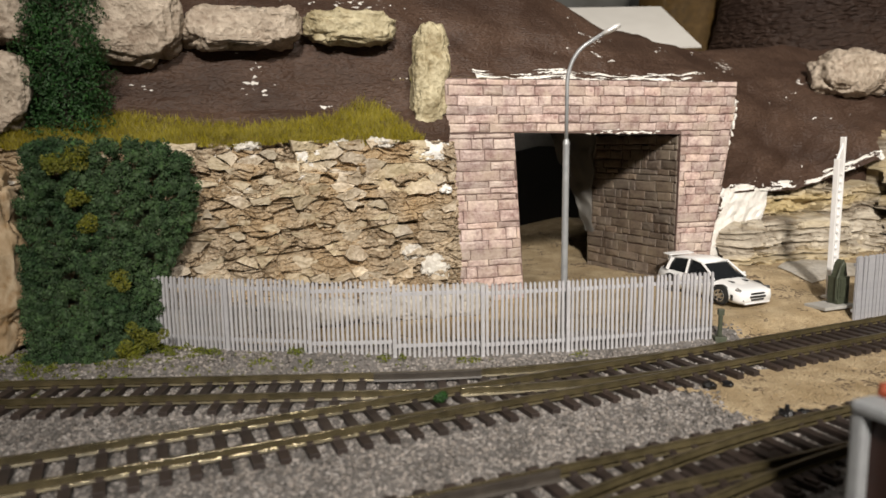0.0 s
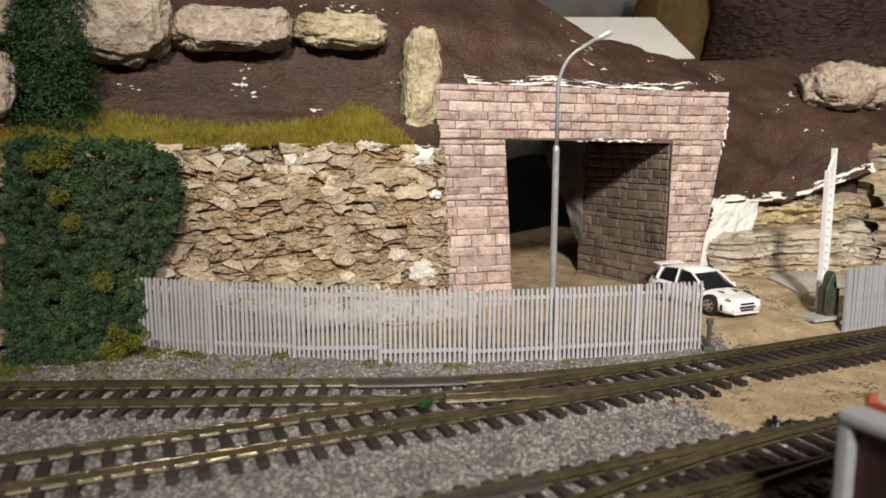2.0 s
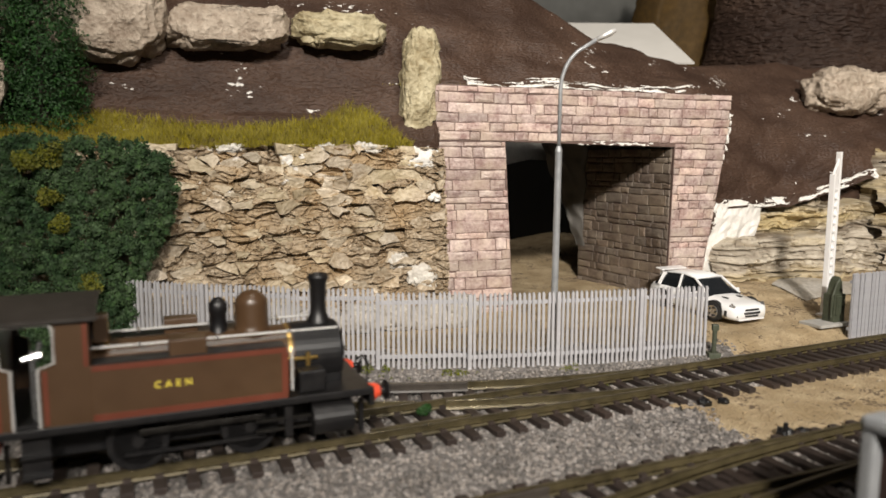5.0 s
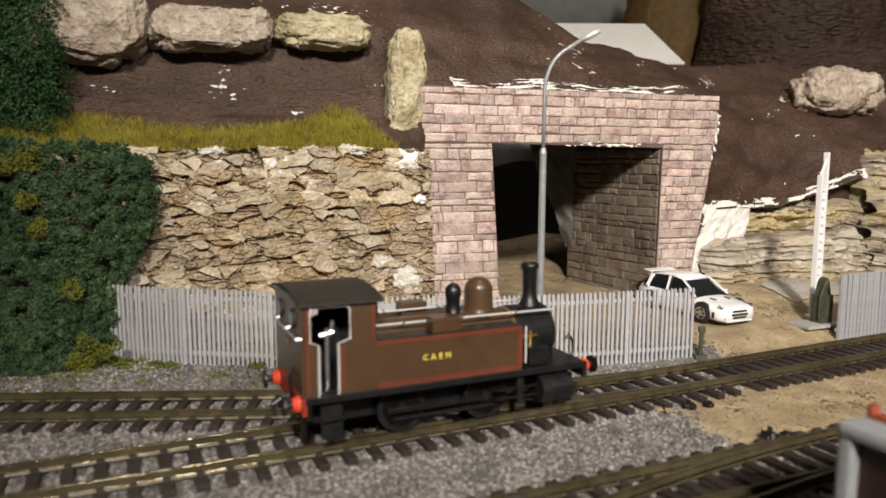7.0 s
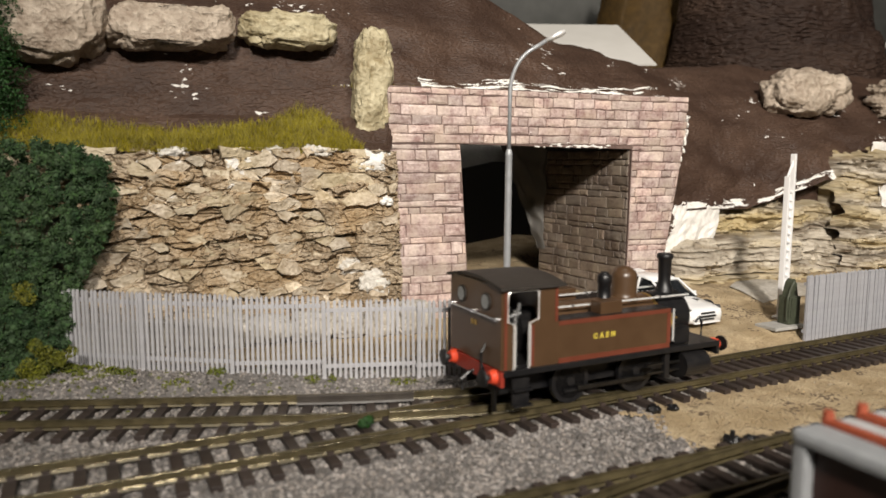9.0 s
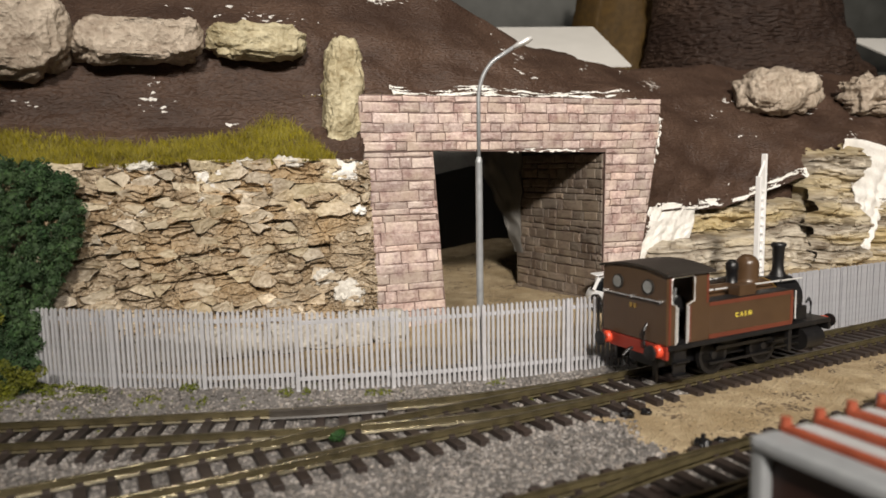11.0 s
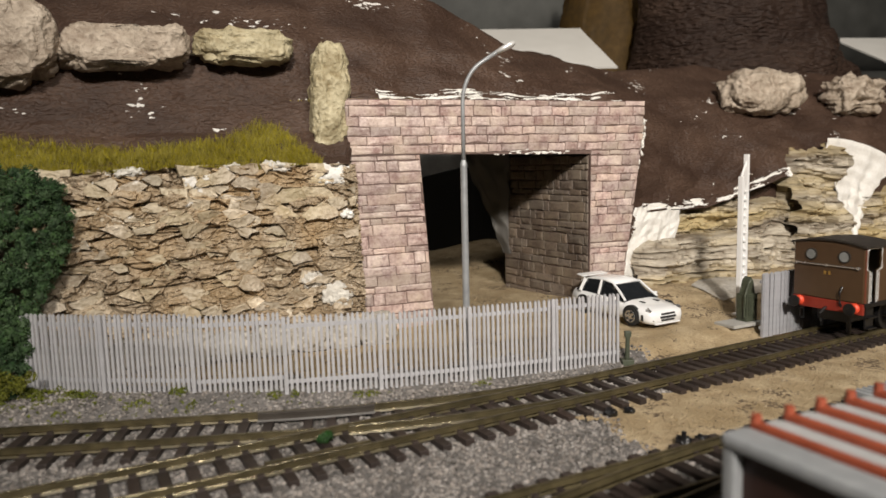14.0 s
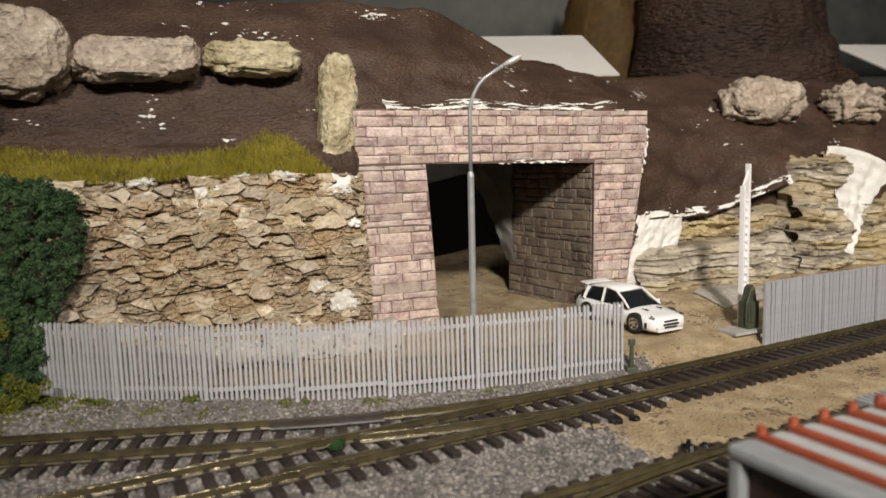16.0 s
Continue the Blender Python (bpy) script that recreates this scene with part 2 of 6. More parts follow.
M = dict(
    brown=mat("painted_plaster_brown", (0.042, 0.0235, 0.016), (0.098, 0.059, 0.041), 0.50, 900, 45, 0.8, 0.0009, spots=(0.75, 0.72, 0.68), spot_scale=420, spot_cut=0.640, rough_var=0.25, spec=0.3, weave=110, stretch=(0.7, 0.7, 1.5), tint=(0.033, 0.0175, 0.012), tint_scale=38, tint_mix=0.5),
    net=mat("brown_plaster_cloth", (0.026, 0.0145, 0.010), (0.066, 0.040, 0.028), 0.55, 500, 40, 1.0, 0.0032, spec=0.25, weave=75, stretch=(0.35, 0.35, 1.0), tint=(0.018, 0.010, 0.008), tint_scale=14, tint_mix=0.7),
    ochre=mat("ochre_paint", (0.085, 0.048, 0.012), (0.05, 0.030, 0.010), 0.7, 200, 30, 0.3, spec=0.2),
    plaster=mat("white_plaster", (0.72, 0.69, 0.64), (0.85, 0.83, 0.79), 0.75, 900, 100, 0.6, 0.0008),
    card=mat("white_card", (0.62, 0.60, 0.56), (0.68, 0.66, 0.62), 0.6, 60, 10, 0.05),
    brick=mat("printed_brick", (0.28, 0.18, 0.165), (0.60, 0.48, 0.435), 0.30, 900, 170, 0.7, 0.0003, rand=0.24, rough_var=0.08, tint=(0.64, 0.54, 0.44), tint_scale=110, tint_mix=0.5),
    mortar=mat("brick_joint", (0.10, 0.062, 0.052), (0.20, 0.14, 0.12), 0.5, 700, 90, 0.3),
    # side wall brick: a darker copy of brick, its shade put into the colour
    inner=mat("shaded_inner_brick", (0.085, 0.062, 0.048), (0.21, 0.165, 0.13), 0.5, 800, 130, 0.6, 0.0003, rand=0.24, tint=(0.23, 0.19, 0.145), tint_scale=110, tint_mix=0.6),
    rubble=mat("rubble_stone", (0.27, 0.20, 0.125), (0.63, 0.54, 0.42), 0.5, 700, 110, 1.0, 0.0009, rand=0.24, spots=(0.76, 0.73, 0.68), spot_scale=150, spot_cut=0.62, tint=(0.55, 0.47, 0.29), tint_scale=30, tint_mix=0.45),
    earth=mat("rubble_relief", (0.19, 0.13, 0.07), (0.56, 0.465, 0.345), 0.5, 900, 130, 1.0, 0.0010, spots=(0.74, 0.71, 0.66), spot_scale=150, spot_cut=0.62, tint=(0.44, 0.31, 0.17), tint_scale=40, tint_mix=0.7),
    pale=mat("pale_cast_rock", (0.27, 0.205, 0.15), (0.64, 0.545, 0.44), 0.6, 420, 80, 1.0, 0.0020, rough_var=0.15, tint=(0.30, 0.24, 0.18), tint_scale=130, tint_mix=0.6),
    foot=mat("grey_whitened_stone", (0.26, 0.235, 0.20), (0.56, 0.53, 0.48), 0.4, 600, 90, 0.9, 0.001, tint=(0.36, 0.31, 0.24), tint_scale=60, tint_mix=0.6),
    palest=mat("whitened_stone", (0.50, 0.46, 0.40), (0.72, 0.69, 0.63), 0.65, 600, 90, 0.9, 0.001),
    yellowrock=mat("yellow_cast_rock", (0.28, 0.22, 0.115), (0.66, 0.59, 0.40), 0.6, 420, 80, 1.0, 0.0018, tint=(0.32, 0.27, 0.16), tint_scale=130, tint_mix=0.6),
    strata=mat("layered_rock", (0.17, 0.13, 0.09), (0.62, 0.56, 0.46), 0.6, 260, 50, 1.0, 0.0012, stretch=(0.4, 0.4, 2.6), spots=(0.66, 0.62, 0.55), spot_scale=90, spot_cut=0.60, tint=(0.50, 0.385, 0.17), tint_scale=26, tint_mix=0.75),
    cork=mat("cork_rock", (0.26, 0.16, 0.07), (0.54, 0.44, 0.31), 0.7, 300, 50, 0.9, 0.001, tint=(0.30, 0.20, 0.10), tint_scale=70, tint_mix=0.7),
    bush=mat("dark_foliage", (0.030, 0.058, 0.028), (0.078, 0.125, 0.056), 0.9, 300, 60, 0, island=0.4, spec=0.1),
    lime=mat("yellow_green_foliage", (0.11, 0.12, 0.02), (0.18, 0.18, 0.035), 0.9, 300, 60, 0, island=0.25, spec=0.1),
    tree=mat("conifer_foliage", (0.013, 0.042, 0.010), (0.032, 0.085, 0.022), 0.6, 300, 60, 0, island=0.35, spec=0.3),
    bark=mat("bark", (0.020, 0.015, 0.010), (0.04, 0.03, 0.018), 0.8),
    grass=mat("olive_grass", (0.20, 0.165, 0.018), (0.31, 0.265, 0.04), 0.8, 300, 60, 0, island=0.3, spec=0.2),
    ballast=mat("ballast_grain", (0.140, 0.127, 0.116), (0.262, 0.238, 0.220), 0.75, 900, 90, 0, island=0.62, spec=0.4),
    sand=mat("sand", (0.29, 0.21, 0.115), (0.55, 0.435, 0.275), 0.85, 1300, 130, 1.0, 0.0009, spots=(0.13, 0.09, 0.055), spot_scale=700, spot_cut=0.585, tint=(0.30, 0.215, 0.11), tint_scale=60, tint_mix=0.6),
    grit=mat("grit", (0.16, 0.115, 0.065), (0.40, 0.32, 0.21), 0.8, 900, 90, 0, island=0.6, spec=0.3),
    bed=mat("ballast_bed", (0.09, 0.083, 0.078), (0.20, 0.185, 0.175), 0.85, 1500, 90, 0.8, 0.0006),
    sleeper=mat("sleeper_plastic", (0.020, 0.014, 0.012), (0.050, 0.036, 0.030), 0.55, 500, 60, 0.3, 0.0002, rand=0.2),
    rail=mat("tarnished_rail", (0.052, 0.042, 0.021), (0.125, 0.101, 0.052), 0.42, 300, 45, 0.3, 0.0001, metal=0.35),
    head=mat("rail_head", (0.52, 0.45, 0.29), (0.80, 0.73, 0.56), 0.20, 700, 25, 0.6, 0.0002, metal=1.0, rough_var=0.12),
    check=mat("dark_check_rail", (0.03, 0.024, 0.02), (0.06, 0.05, 0.04), 0.5),
    fence=mat("grey_plastic", (0.365, 0.36, 0.375), (0.48, 0.475, 0.495), 0.45, 500, 40, 0.15, 0.0001, rand=0.06),
    fencedark=mat("grey_plastic_sheet", (0.29, 0.29, 0.31), (0.37, 0.37, 0.39), 0.5, 500, 40, 0.15, 0.0001, rand=0.05),
    lampgrey=mat("grey_metal_paint", (0.30, 0.31, 0.32), (0.40, 0.41, 0.42), 0.35, 500, 60, 0.1, metal=0.3),
    silver=mat("silver", (0.62, 0.62, 0.62), (0.75, 0.75, 0.75), 0.25, 500, 60, 0, metal=0.9),
    white=mat("white_plastic", (0.78, 0.77, 0.76), (0.84, 0.83, 0.82), 0.4, 400, 50, 0.1, 0.0001),
    carwhite=mat("car_paint_white", (0.80, 0.80, 0.80), (0.84, 0.84, 0.84), 0.25, 200, 20, 0, coat=0.6, rough_var=0.05),
    glass=mat("dark_car_glass", (0.012, 0.014, 0.016), (0.02, 0.022, 0.025), 0.08, 200, 20, 0, coat=0.5, rough_var=0.03),
    rubber=mat("tyre", (0.012, 0.012, 0.012), (0.025, 0.025, 0.025), 0.7),
    boxgreen=mat("dark_green_box", (0.040, 0.046, 0.030), (0.072, 0.082, 0.052), 0.55, 600, 80, 0.3, 0.0002),
    slab=mat("concrete_slab", (0.30, 0.29, 0.27), (0.42, 0.41, 0.38), 0.8, 900, 100, 0.4),
    locobrown=mat("loco_brown", (0.066, 0.036, 0.018), (0.082, 0.046, 0.023), 0.33, 250, 40, 0.08, 0.0001, rough_var=0.06, coat=0.15),
    locored=mat("loco_lining", (0.115, 0.030, 0.016), (0.15, 0.040, 0.022), 0.4, 250, 40, 0),
    lining=mat("thin_black_lining", (0.02, 0.015, 0.012), (0.03, 0.02, 0.015), 0.4, 250, 40, 0),
    black=mat("loco_black", (0.005, 0.005, 0.006), (0.012, 0.011, 0.011), 0.40, 400, 60, 0.1, 0.0001),
    roof=mat("cab_roof", (0.022, 0.018, 0.015), (0.036, 0.030, 0.025), 0.55, 400, 60, 0.1),
    buffer=mat("buffer_red", (0.62, 0.06, 0.025), (0.72, 0.085, 0.035), 0.4, 300, 40, 0),
    # buffer red taken darker, as the beam's shade is put into the colour
    beam=mat("shaded_beam_red", (0.22, 0.025, 0.014), (0.30, 0.035, 0.020), 0.45, 300, 40, 0),
    brass=mat("brass", (0.55, 0.36, 0.10), (0.70, 0.48, 0.16), 0.3, 300, 40, 0, metal=0.9),
    # opaque grey standing in for light seen through the cab glass
    pane=mat("lit_pane_grey", (0.30, 0.31, 0.30), (0.42, 0.43, 0.42), 0.15, 300, 40, 0),
    wire=mat("bright_wire", (0.66, 0.65, 0.63), (0.76, 0.75, 0.73), 0.3, 300, 40, 0, metal=0.3),
    letter=mat("yellow_letter", (0.62, 0.50, 0.06), (0.68, 0.55, 0.08), 0.5, 300, 40, 0),
    steel=mat("rod_steel", (0.035, 0.032, 0.030), (0.08, 0.075, 0.068), 0.35, 300, 40, 0, metal=0.9),
    wagongrey=mat("wagon_grey", (0.25, 0.26, 0.27), (0.33, 0.34, 0.35), 0.45, 300, 40, 0.1),
    wagonwhite=mat("wagon_pale_strip", (0.38, 0.38, 0.38), (0.46, 0.46, 0.46), 0.45, 300, 40, 0.1),
    wagonred=mat("wagon_rust_red", (0.24, 0.052, 0.024), (0.33, 0.075, 0.035), 0.5, 300, 40, 0.1),
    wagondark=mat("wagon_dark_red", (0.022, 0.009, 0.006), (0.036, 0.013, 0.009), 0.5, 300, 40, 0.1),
    roll=mat("grey_rolled_sheet", (0.055, 0.055, 0.050), (0.10, 0.10, 0.092), 0.7, 60, 9, 0.3, 0.003),
    # black for the inside of the tunnel, standing in for its shade
    dark=mat("tunnel_shade", (0.006, 0.006, 0.006), (0.012, 0.011, 0.010), 0.8, 200, 30, 0.1),
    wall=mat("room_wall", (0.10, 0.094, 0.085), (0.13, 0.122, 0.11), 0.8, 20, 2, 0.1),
    moss=mat("ground_moss", (0.10, 0.12, 0.02), (0.17, 0.18, 0.03), 0.9, 300, 60, 0, island=0.35, spec=0.2),
)


# ---- mesh helpers ----
def part(name, bm, material, parent=None, label="", smooth=False):
    """Links a bmesh as one mesh object, under a thing or a part."""
    me = bpy.data.meshes.new(name)
    bmesh.ops.recalc_face_normals(bm, faces=bm.faces)
    bm.to_mesh(me)
    bm.free()
    return mesh_part(name, me, material, parent, label, smooth)


def mesh_part(name, me, material, parent=None, label="", smooth=False):
    if material and not me.materials:
        me.materials.append(material)
    if smooth:
        me.shade_smooth()
    ob = new(name, me)
    if parent:
        ob.parent = parent
    if label:
        ob["label"] = label
    return ob


def raw(name, verts, faces, material, parent=None, label="", smooth=False):
    me = bpy.data.meshes.new(name)
    me.from_pydata([tuple(v) for v in verts], [], [tuple(f) for f in faces])
    me.validate()
    return mesh_part(name, me, material, parent, label, smooth)


def thing(name, m, label, category, group="", kind=""):
    ob = new(name)
    ob.empty_display_size = 0.005
    ob.matrix_world = m
    return tagged(ob, label, category, group, kind)


def box(bm, c, size, bevel=0.0, m=None):
    """A box by centre and size, with bevelled edges."""
    made = bmesh.ops.create_cube(bm, size=1.0, matrix=(m or Matrix()) @ Matrix.Translation(c) @ Matrix.Diagonal((*size, 1)))
    if bevel:
        edges = list({e for v in made["verts"] for e in v.link_edges})
        bmesh.ops.bevel(bm, geom=edges, offset=bevel, segments=2, affect="EDGES", profile=0.6)
    return bm


def rod(bm, a, b, ra, rb=None, segs=10):
    """A round bar from a to b."""
    a, b = Vector(a), Vector(b)
    d = b - a
    m = Matrix.Translation((a + b) / 2) @ d.to_track_quat("Z", "Y").to_matrix().to_4x4()
    bmesh.ops.create_cone(bm, cap_ends=True, segments=segs, radius1=ra, radius2=ra if rb is None else rb, depth=d.length, matrix=m)
    return bm


def bent(bm, pts, r, segs=8):
    """A round bar through several points."""
    pts = [Vector(p) for p in pts]
    rings = []
    for i, p in enumerate(pts):
        d = (pts[min(i + 1, len(pts) - 1)] - pts[max(i - 1, 0)]).normalized()
        q = d.to_track_quat("Z", "Y").to_matrix()
        rings.append([bm.verts.new(p + q @ Vector((r * math.cos(k * math.tau / segs), r * math.sin(k * math.tau / segs), 0))) for k in range(segs)])
    for u, v in zip(rings, rings[1:]):
        for k in range(segs):
            bm.faces.new((u[k], u[(k + 1) % segs], v[(k + 1) % segs], v[k]))
    bm.faces.new(rings[0])
    bm.faces.new(rings[-1])
    return bm


def lathe(bm, profile, m=None, segs=24):
    """A turned body from (radius, height) pairs, along z of m."""
    m = m or Matrix()
    rings = []
    for r, z in profile:
        if r < 1e-6:
            rings.append([bm.verts.new(m @ Vector((0, 0, z)))])
        else:
            rings.append([bm.verts.new(m @ Vector((r * math.cos(k * math.tau / segs), r * math.sin(k * math.tau / segs), z))) for k in range(segs)])
    for u, v in zip(rings, rings[1:]):
        for k in range(segs):
            a, b = u[k % len(u)], u[(k + 1) % len(u)]
            c, d = v[(k + 1) % len(v)], v[k % len(v)]
            loop = []
            for w in (a, b, c, d):
                if w not in loop:
                    loop.append(w)
            if len(loop) > 2:
                bm.faces.new(loop)
    for ring, (r, z) in ((rings[0], profile[0]), (rings[-1], profile[-1])):
        if len(ring) > 1:
            bm.faces.new(ring)
    return bm


def prism(bm, poly, lo, hi, m=None):
    """A flat outline (x, z) given thickness along y."""
    m = m or Matrix()
    a = [bm.verts.new(m @ Vector((x, lo, z))) for x, z in poly]
    b = [bm.verts.new(m @ Vector((x, hi, z))) for x, z in poly]
    bm.faces.new(a)
    bm.faces.new(b[::-1])
    k = len(poly)
    for i in range(k):
        bm.faces.new((a[i], b[i], b[(i + 1) % k], a[(i + 1) % k]))
    return bm


def grid(name, us, vs, f, material, parent=None, label="", smooth=True):
    """A surface over the values us and vs, with f(u, v) its point."""
    verts = [f(u, v) for v in vs for u in us]
    k = len(us)
    faces = [(j * k + i, j * k + i + 1, (j + 1) * k + i + 1, (j + 1) * k + i) for j in range(len(vs) - 1) for i in range(k - 1)]
    return raw(name, verts, faces, material, parent, label, smooth)


def steps(a, b, n):
    return [a + (b - a) * i / n for i in range(n + 1)]


def fbm(x, y, z, octaves=4):
    return noise.fractal(Vector((x, y, z)), 1.0, 2.0, octaves, noise_basis="PERLIN_ORIGINAL")


def chips(name, centres, normals, size, spread, material, parent, label="", seed=1, quad=True):
    """Many small leaf-like chips, each its own island, in one mesh."""
    rng = np.random.default_rng(seed)
    n = len(centres)
    d = normals + rng.normal(0, spread, (n, 3))
    d /= np.linalg.norm(d, axis=1)[:, None]
    a = np.cross(d, rng.normal(0, 1, (n, 3)))
    a /= np.linalg.norm(a, axis=1)[:, None]
    b = np.cross(d, a)
    s = rng.uniform(*size, n)[:, None]
    c = np.asarray(centres)
    corners = [c - a * s * 0.9, c - b * s * 0.45 + d * s * 0.2, c + a * s * 0.9, c + b * s * 0.45 + d * s * 0.2]
    verts = np.stack(corners, 1).reshape(-1, 3)
    me = bpy.data.meshes.new(name)
    me.from_pydata(verts.tolist(), [], [(4 * i, 4 * i + 1, 4 * i + 2, 4 * i + 3) for i in range(n)])
    return mesh_part(name, me, material, parent, label)


def rock_mesh(name, size, seed, material, square=0.55, rough=0.16, layer=0.0, detail=5):
    """A broken rock of a given size: a squared ball, knocked about at three scales, its base at z = 0."""
    bm = bmesh.new()
    bmesh.ops.create_icosphere(bm, subdivisions=detail, radius=1.0)
    sx, sy, sz = (0.5 * v for v in size)
    small = min(size)
    rng = random.Random(int(seed * 97) + 5)
    cuts = []
    for _ in range(22):
        n = Vector((rng.gauss(0, 1), rng.gauss(0, 1), rng.gauss(0, 1))).normalized()
        cuts.append((n, rng.uniform(0.78, 1.02) * (abs(n.x) ** 1.2 + abs(n.y) ** 1.2 + abs(n.z) ** 1.2) ** 0.8))
    for v in bm.verts:
        p = v.co.copy()
        q = Vector([math.copysign(abs(w) ** square, w) for w in p])
        for n, far in cuts:
            over = q.dot(n) - far
            if over > 0:
                q -= n * over
        q = Vector((q.x * sx, q.y * sy, q.z * sz))
        w = q / small * 2.2
        k = fbm(w.x + seed * 7.1, w.y, w.z, 5) * rough * small
        k += (0.5 - abs(noise.noise(w * 1.7 + Vector((seed, 3, 1))))) * rough * small * 0.35
        k -= 0.10 * small * max(0.0, 1 - 11 * abs(noise.noise(w * 0.55 + Vector((seed * 3, 9, 4)))))
        k += 0.045 * small * fbm(w.x * 4.5, w.y * 4.5 + seed, w.z * 4.5, 3)
        if layer:
            k += layer * small * (0.5 - abs(noise.noise(Vector((w.x * 0.5, w.y * 0.5 + seed, w.z * 4.2)))))
        v.co = q + p * k
    me = bpy.data.meshes.new(name)
    bm.to_mesh(me)
    bm.free()
    me.shade_smooth()
    me.materials.append(material)
    return me


# ---- the plan ----
BANK = pose(0.001, 0.313, 0.0, 0, 0, 17.0)      # along the bank, into the bank, up
BANK_I = BANK.inverted()
RAILTOP = 0.003


def bank(s, d, z):
    return BANK @ Vector((s, d, z))


def lerp_table(table, x):
    if x <= table[0][0]:
        return table[0][1]
    for (xa, a), (xb, b) in zip(table, table[1:]):
        if x <= xb:
            k = (x - xa) / (xb - xa)
            return a + (b - a) * k
    return table[-1][1]


def smoothstep(a, b, x):
    k = min(1.0, max(0.0, (x - a) / (b - a)))
    return k * k * (3 - 2 * k)


def ground_z(x, y):
    """The modelled ground: flat under the tracks, a little higher behind the fence, rising to the rocks at the far end."""
    p = BANK_I @ Vector((x, y, 0))
    edge = lerp_table([(-0.25, -0.020), (-0.221, -0.026), (-0.173, -0.039), (-0.134, -0.050), (-0.08, -0.060), (-0.03, -0.064), (0.075, -0.077), (0.10, -0.073), (0.13, -0.068), (0.184, -0.062), (0.315, -0.044)], p.x)
    z = -0.001 + 0.004 * smoothstep(edge - 0.006, edge + 0.006, p.y)
    z += 0.008 * smoothstep(0.09, 0.16, p.x) * smoothstep(-0.06, 0.0, p.y)
    z += 0.010 * smoothstep(0.05, 0.2, p.y) * (1 - smoothstep(0.13, 0.2, p.x))
    return z + 0.0004 * fbm(x * 60, y * 60, 0, 3)


def main_near(x):
    return 0.18586 + 0.4285 * x + 0.068 * x * x


def main_mid(x):
    slope = 0.4285 + 0.136 * x
    return main_near(x) + 0.00825 * math.sqrt(1 + slope * slope)


def main_path(xa, xb, n=120):
    return [Vector((x, main_mid(x), 0)) for x in steps(xa, xb, n)]


def branch_path():
    pts = [Vector((x, 0.2116 + 0.03 * x, 0)) for x in steps(-0.32, -0.016, 50)]
    a, b, c = Vector((-0.016, 0.2116 - 0.00048, 0)), Vector((0.0408, 0.2128, 0)), Vector((0.098, main_mid(0.098), 0))
    for t in steps(0, 1, 40)[1:]:
        pts.append(a * (1 - t) ** 2 + b * 2 * t * (1 - t) + c * t * t)
    return pts


def front_mid(x):
    return 0.1414 + 0.405 * x - 0.0089


def front_path(xa=-0.12, xb=0.4):
    return [Vector((x, front_mid(x), 0)) for x in steps(xa, xb, 60)]


def front_branch():
    return [Vector((x, front_mid(x) - 1.75 * max(0, 0.118 - x) ** 2, 0)) for x in steps(0.0, 0.118, 40)]


# ---- room and baseboard ----
def room():
    for name, c, size in (("floor", (0, 0, -1.05), (5, 5, 0.1)), ("ceiling", (0, 0, 1.55), (5, 5, 0.1)),
                          ("wall_north", (0, 1.3, 0.25), (5, 0.1, 2.5)), ("wall_south", (0, -2.4, 0.25), (5, 0.1, 2.5)),
                          ("wall_west", (-2.4, -0.55, 0.25), (0.1, 3.6, 2.5)), ("wall_east", (2.4, -0.55, 0.25), (0.1, 3.6, 2.5))):
        tagged(part(name, box(bmesh.new(), c, size), M["wall"]), kind="structure")
    bm = bmesh.new()
    box(bm, (0.1, 0.45, -0.03), (2.0, 1.5, 0.05), 0.004)
    tagged(part("baseboard", bm, M["wall"]), "plain layout baseboard carrying the model scenery", "baseboard", kind="structure")


def ballast_zone(x, y):
    """Positive where grey ballast lies, negative on the sand."""
    wob = 0.006 * fbm(x * 45, y * 45, 3.0, 3)
    p = BANK_I @ Vector((x, y, 0))
    fence = lerp_table([(-0.2, -0.012), (-0.110, -0.020), (-0.080, -0.044), (-0.03, -0.056), (0.11, -0.074), (0.12, -0.095), (0.3, -0.2)], p.x)
    behind = fence - p.y
    gap = y - main_near(x)
    right = 0.079 - x if gap < -0.003 else 0.112 - x
    if y < front_mid(x) + 0.012:
        right = 0.20 - x
    return min(behind, right) + wob


def ground():
    us, vs = steps(-0.5, 0.62, 260), steps(-0.02, 0.62, 170)
    verts = [(x, y, ground_z(x, y)) for y in vs for x in us]
    k = len(us)
    me = bpy.data.meshes.new("ground")
    faces = [(j * k + i, j * k + i + 1, (j + 1) * k + i + 1, (j + 1) * k + i) for j in range(len(vs) - 1) for i in range(k - 1)]
    me.from_pydata(verts, [], faces)
    me.materials.append(M["sand"])
    me.materials.append(M["bed"])
    for p in me.polygons:
        c = p.center
        p.material_index = 1 if ballast_zone(c.x, c.y) > 0 else 0
    tagged(mesh_part("ground", me, None, smooth=True), "sandy tan scenic ground with grey ballast bed", "ground", kind="structure")


# ---- tracks ----
def offset_path(pts, d):
    out = []
    for i, p in enumerate(pts):
        t = (pts[min(i + 1, len(pts) - 1)] - pts[max(i - 1, 0)]).normalized()
        out.append(p + Vector((-t.y, t.x, 0)) * d)
    return out


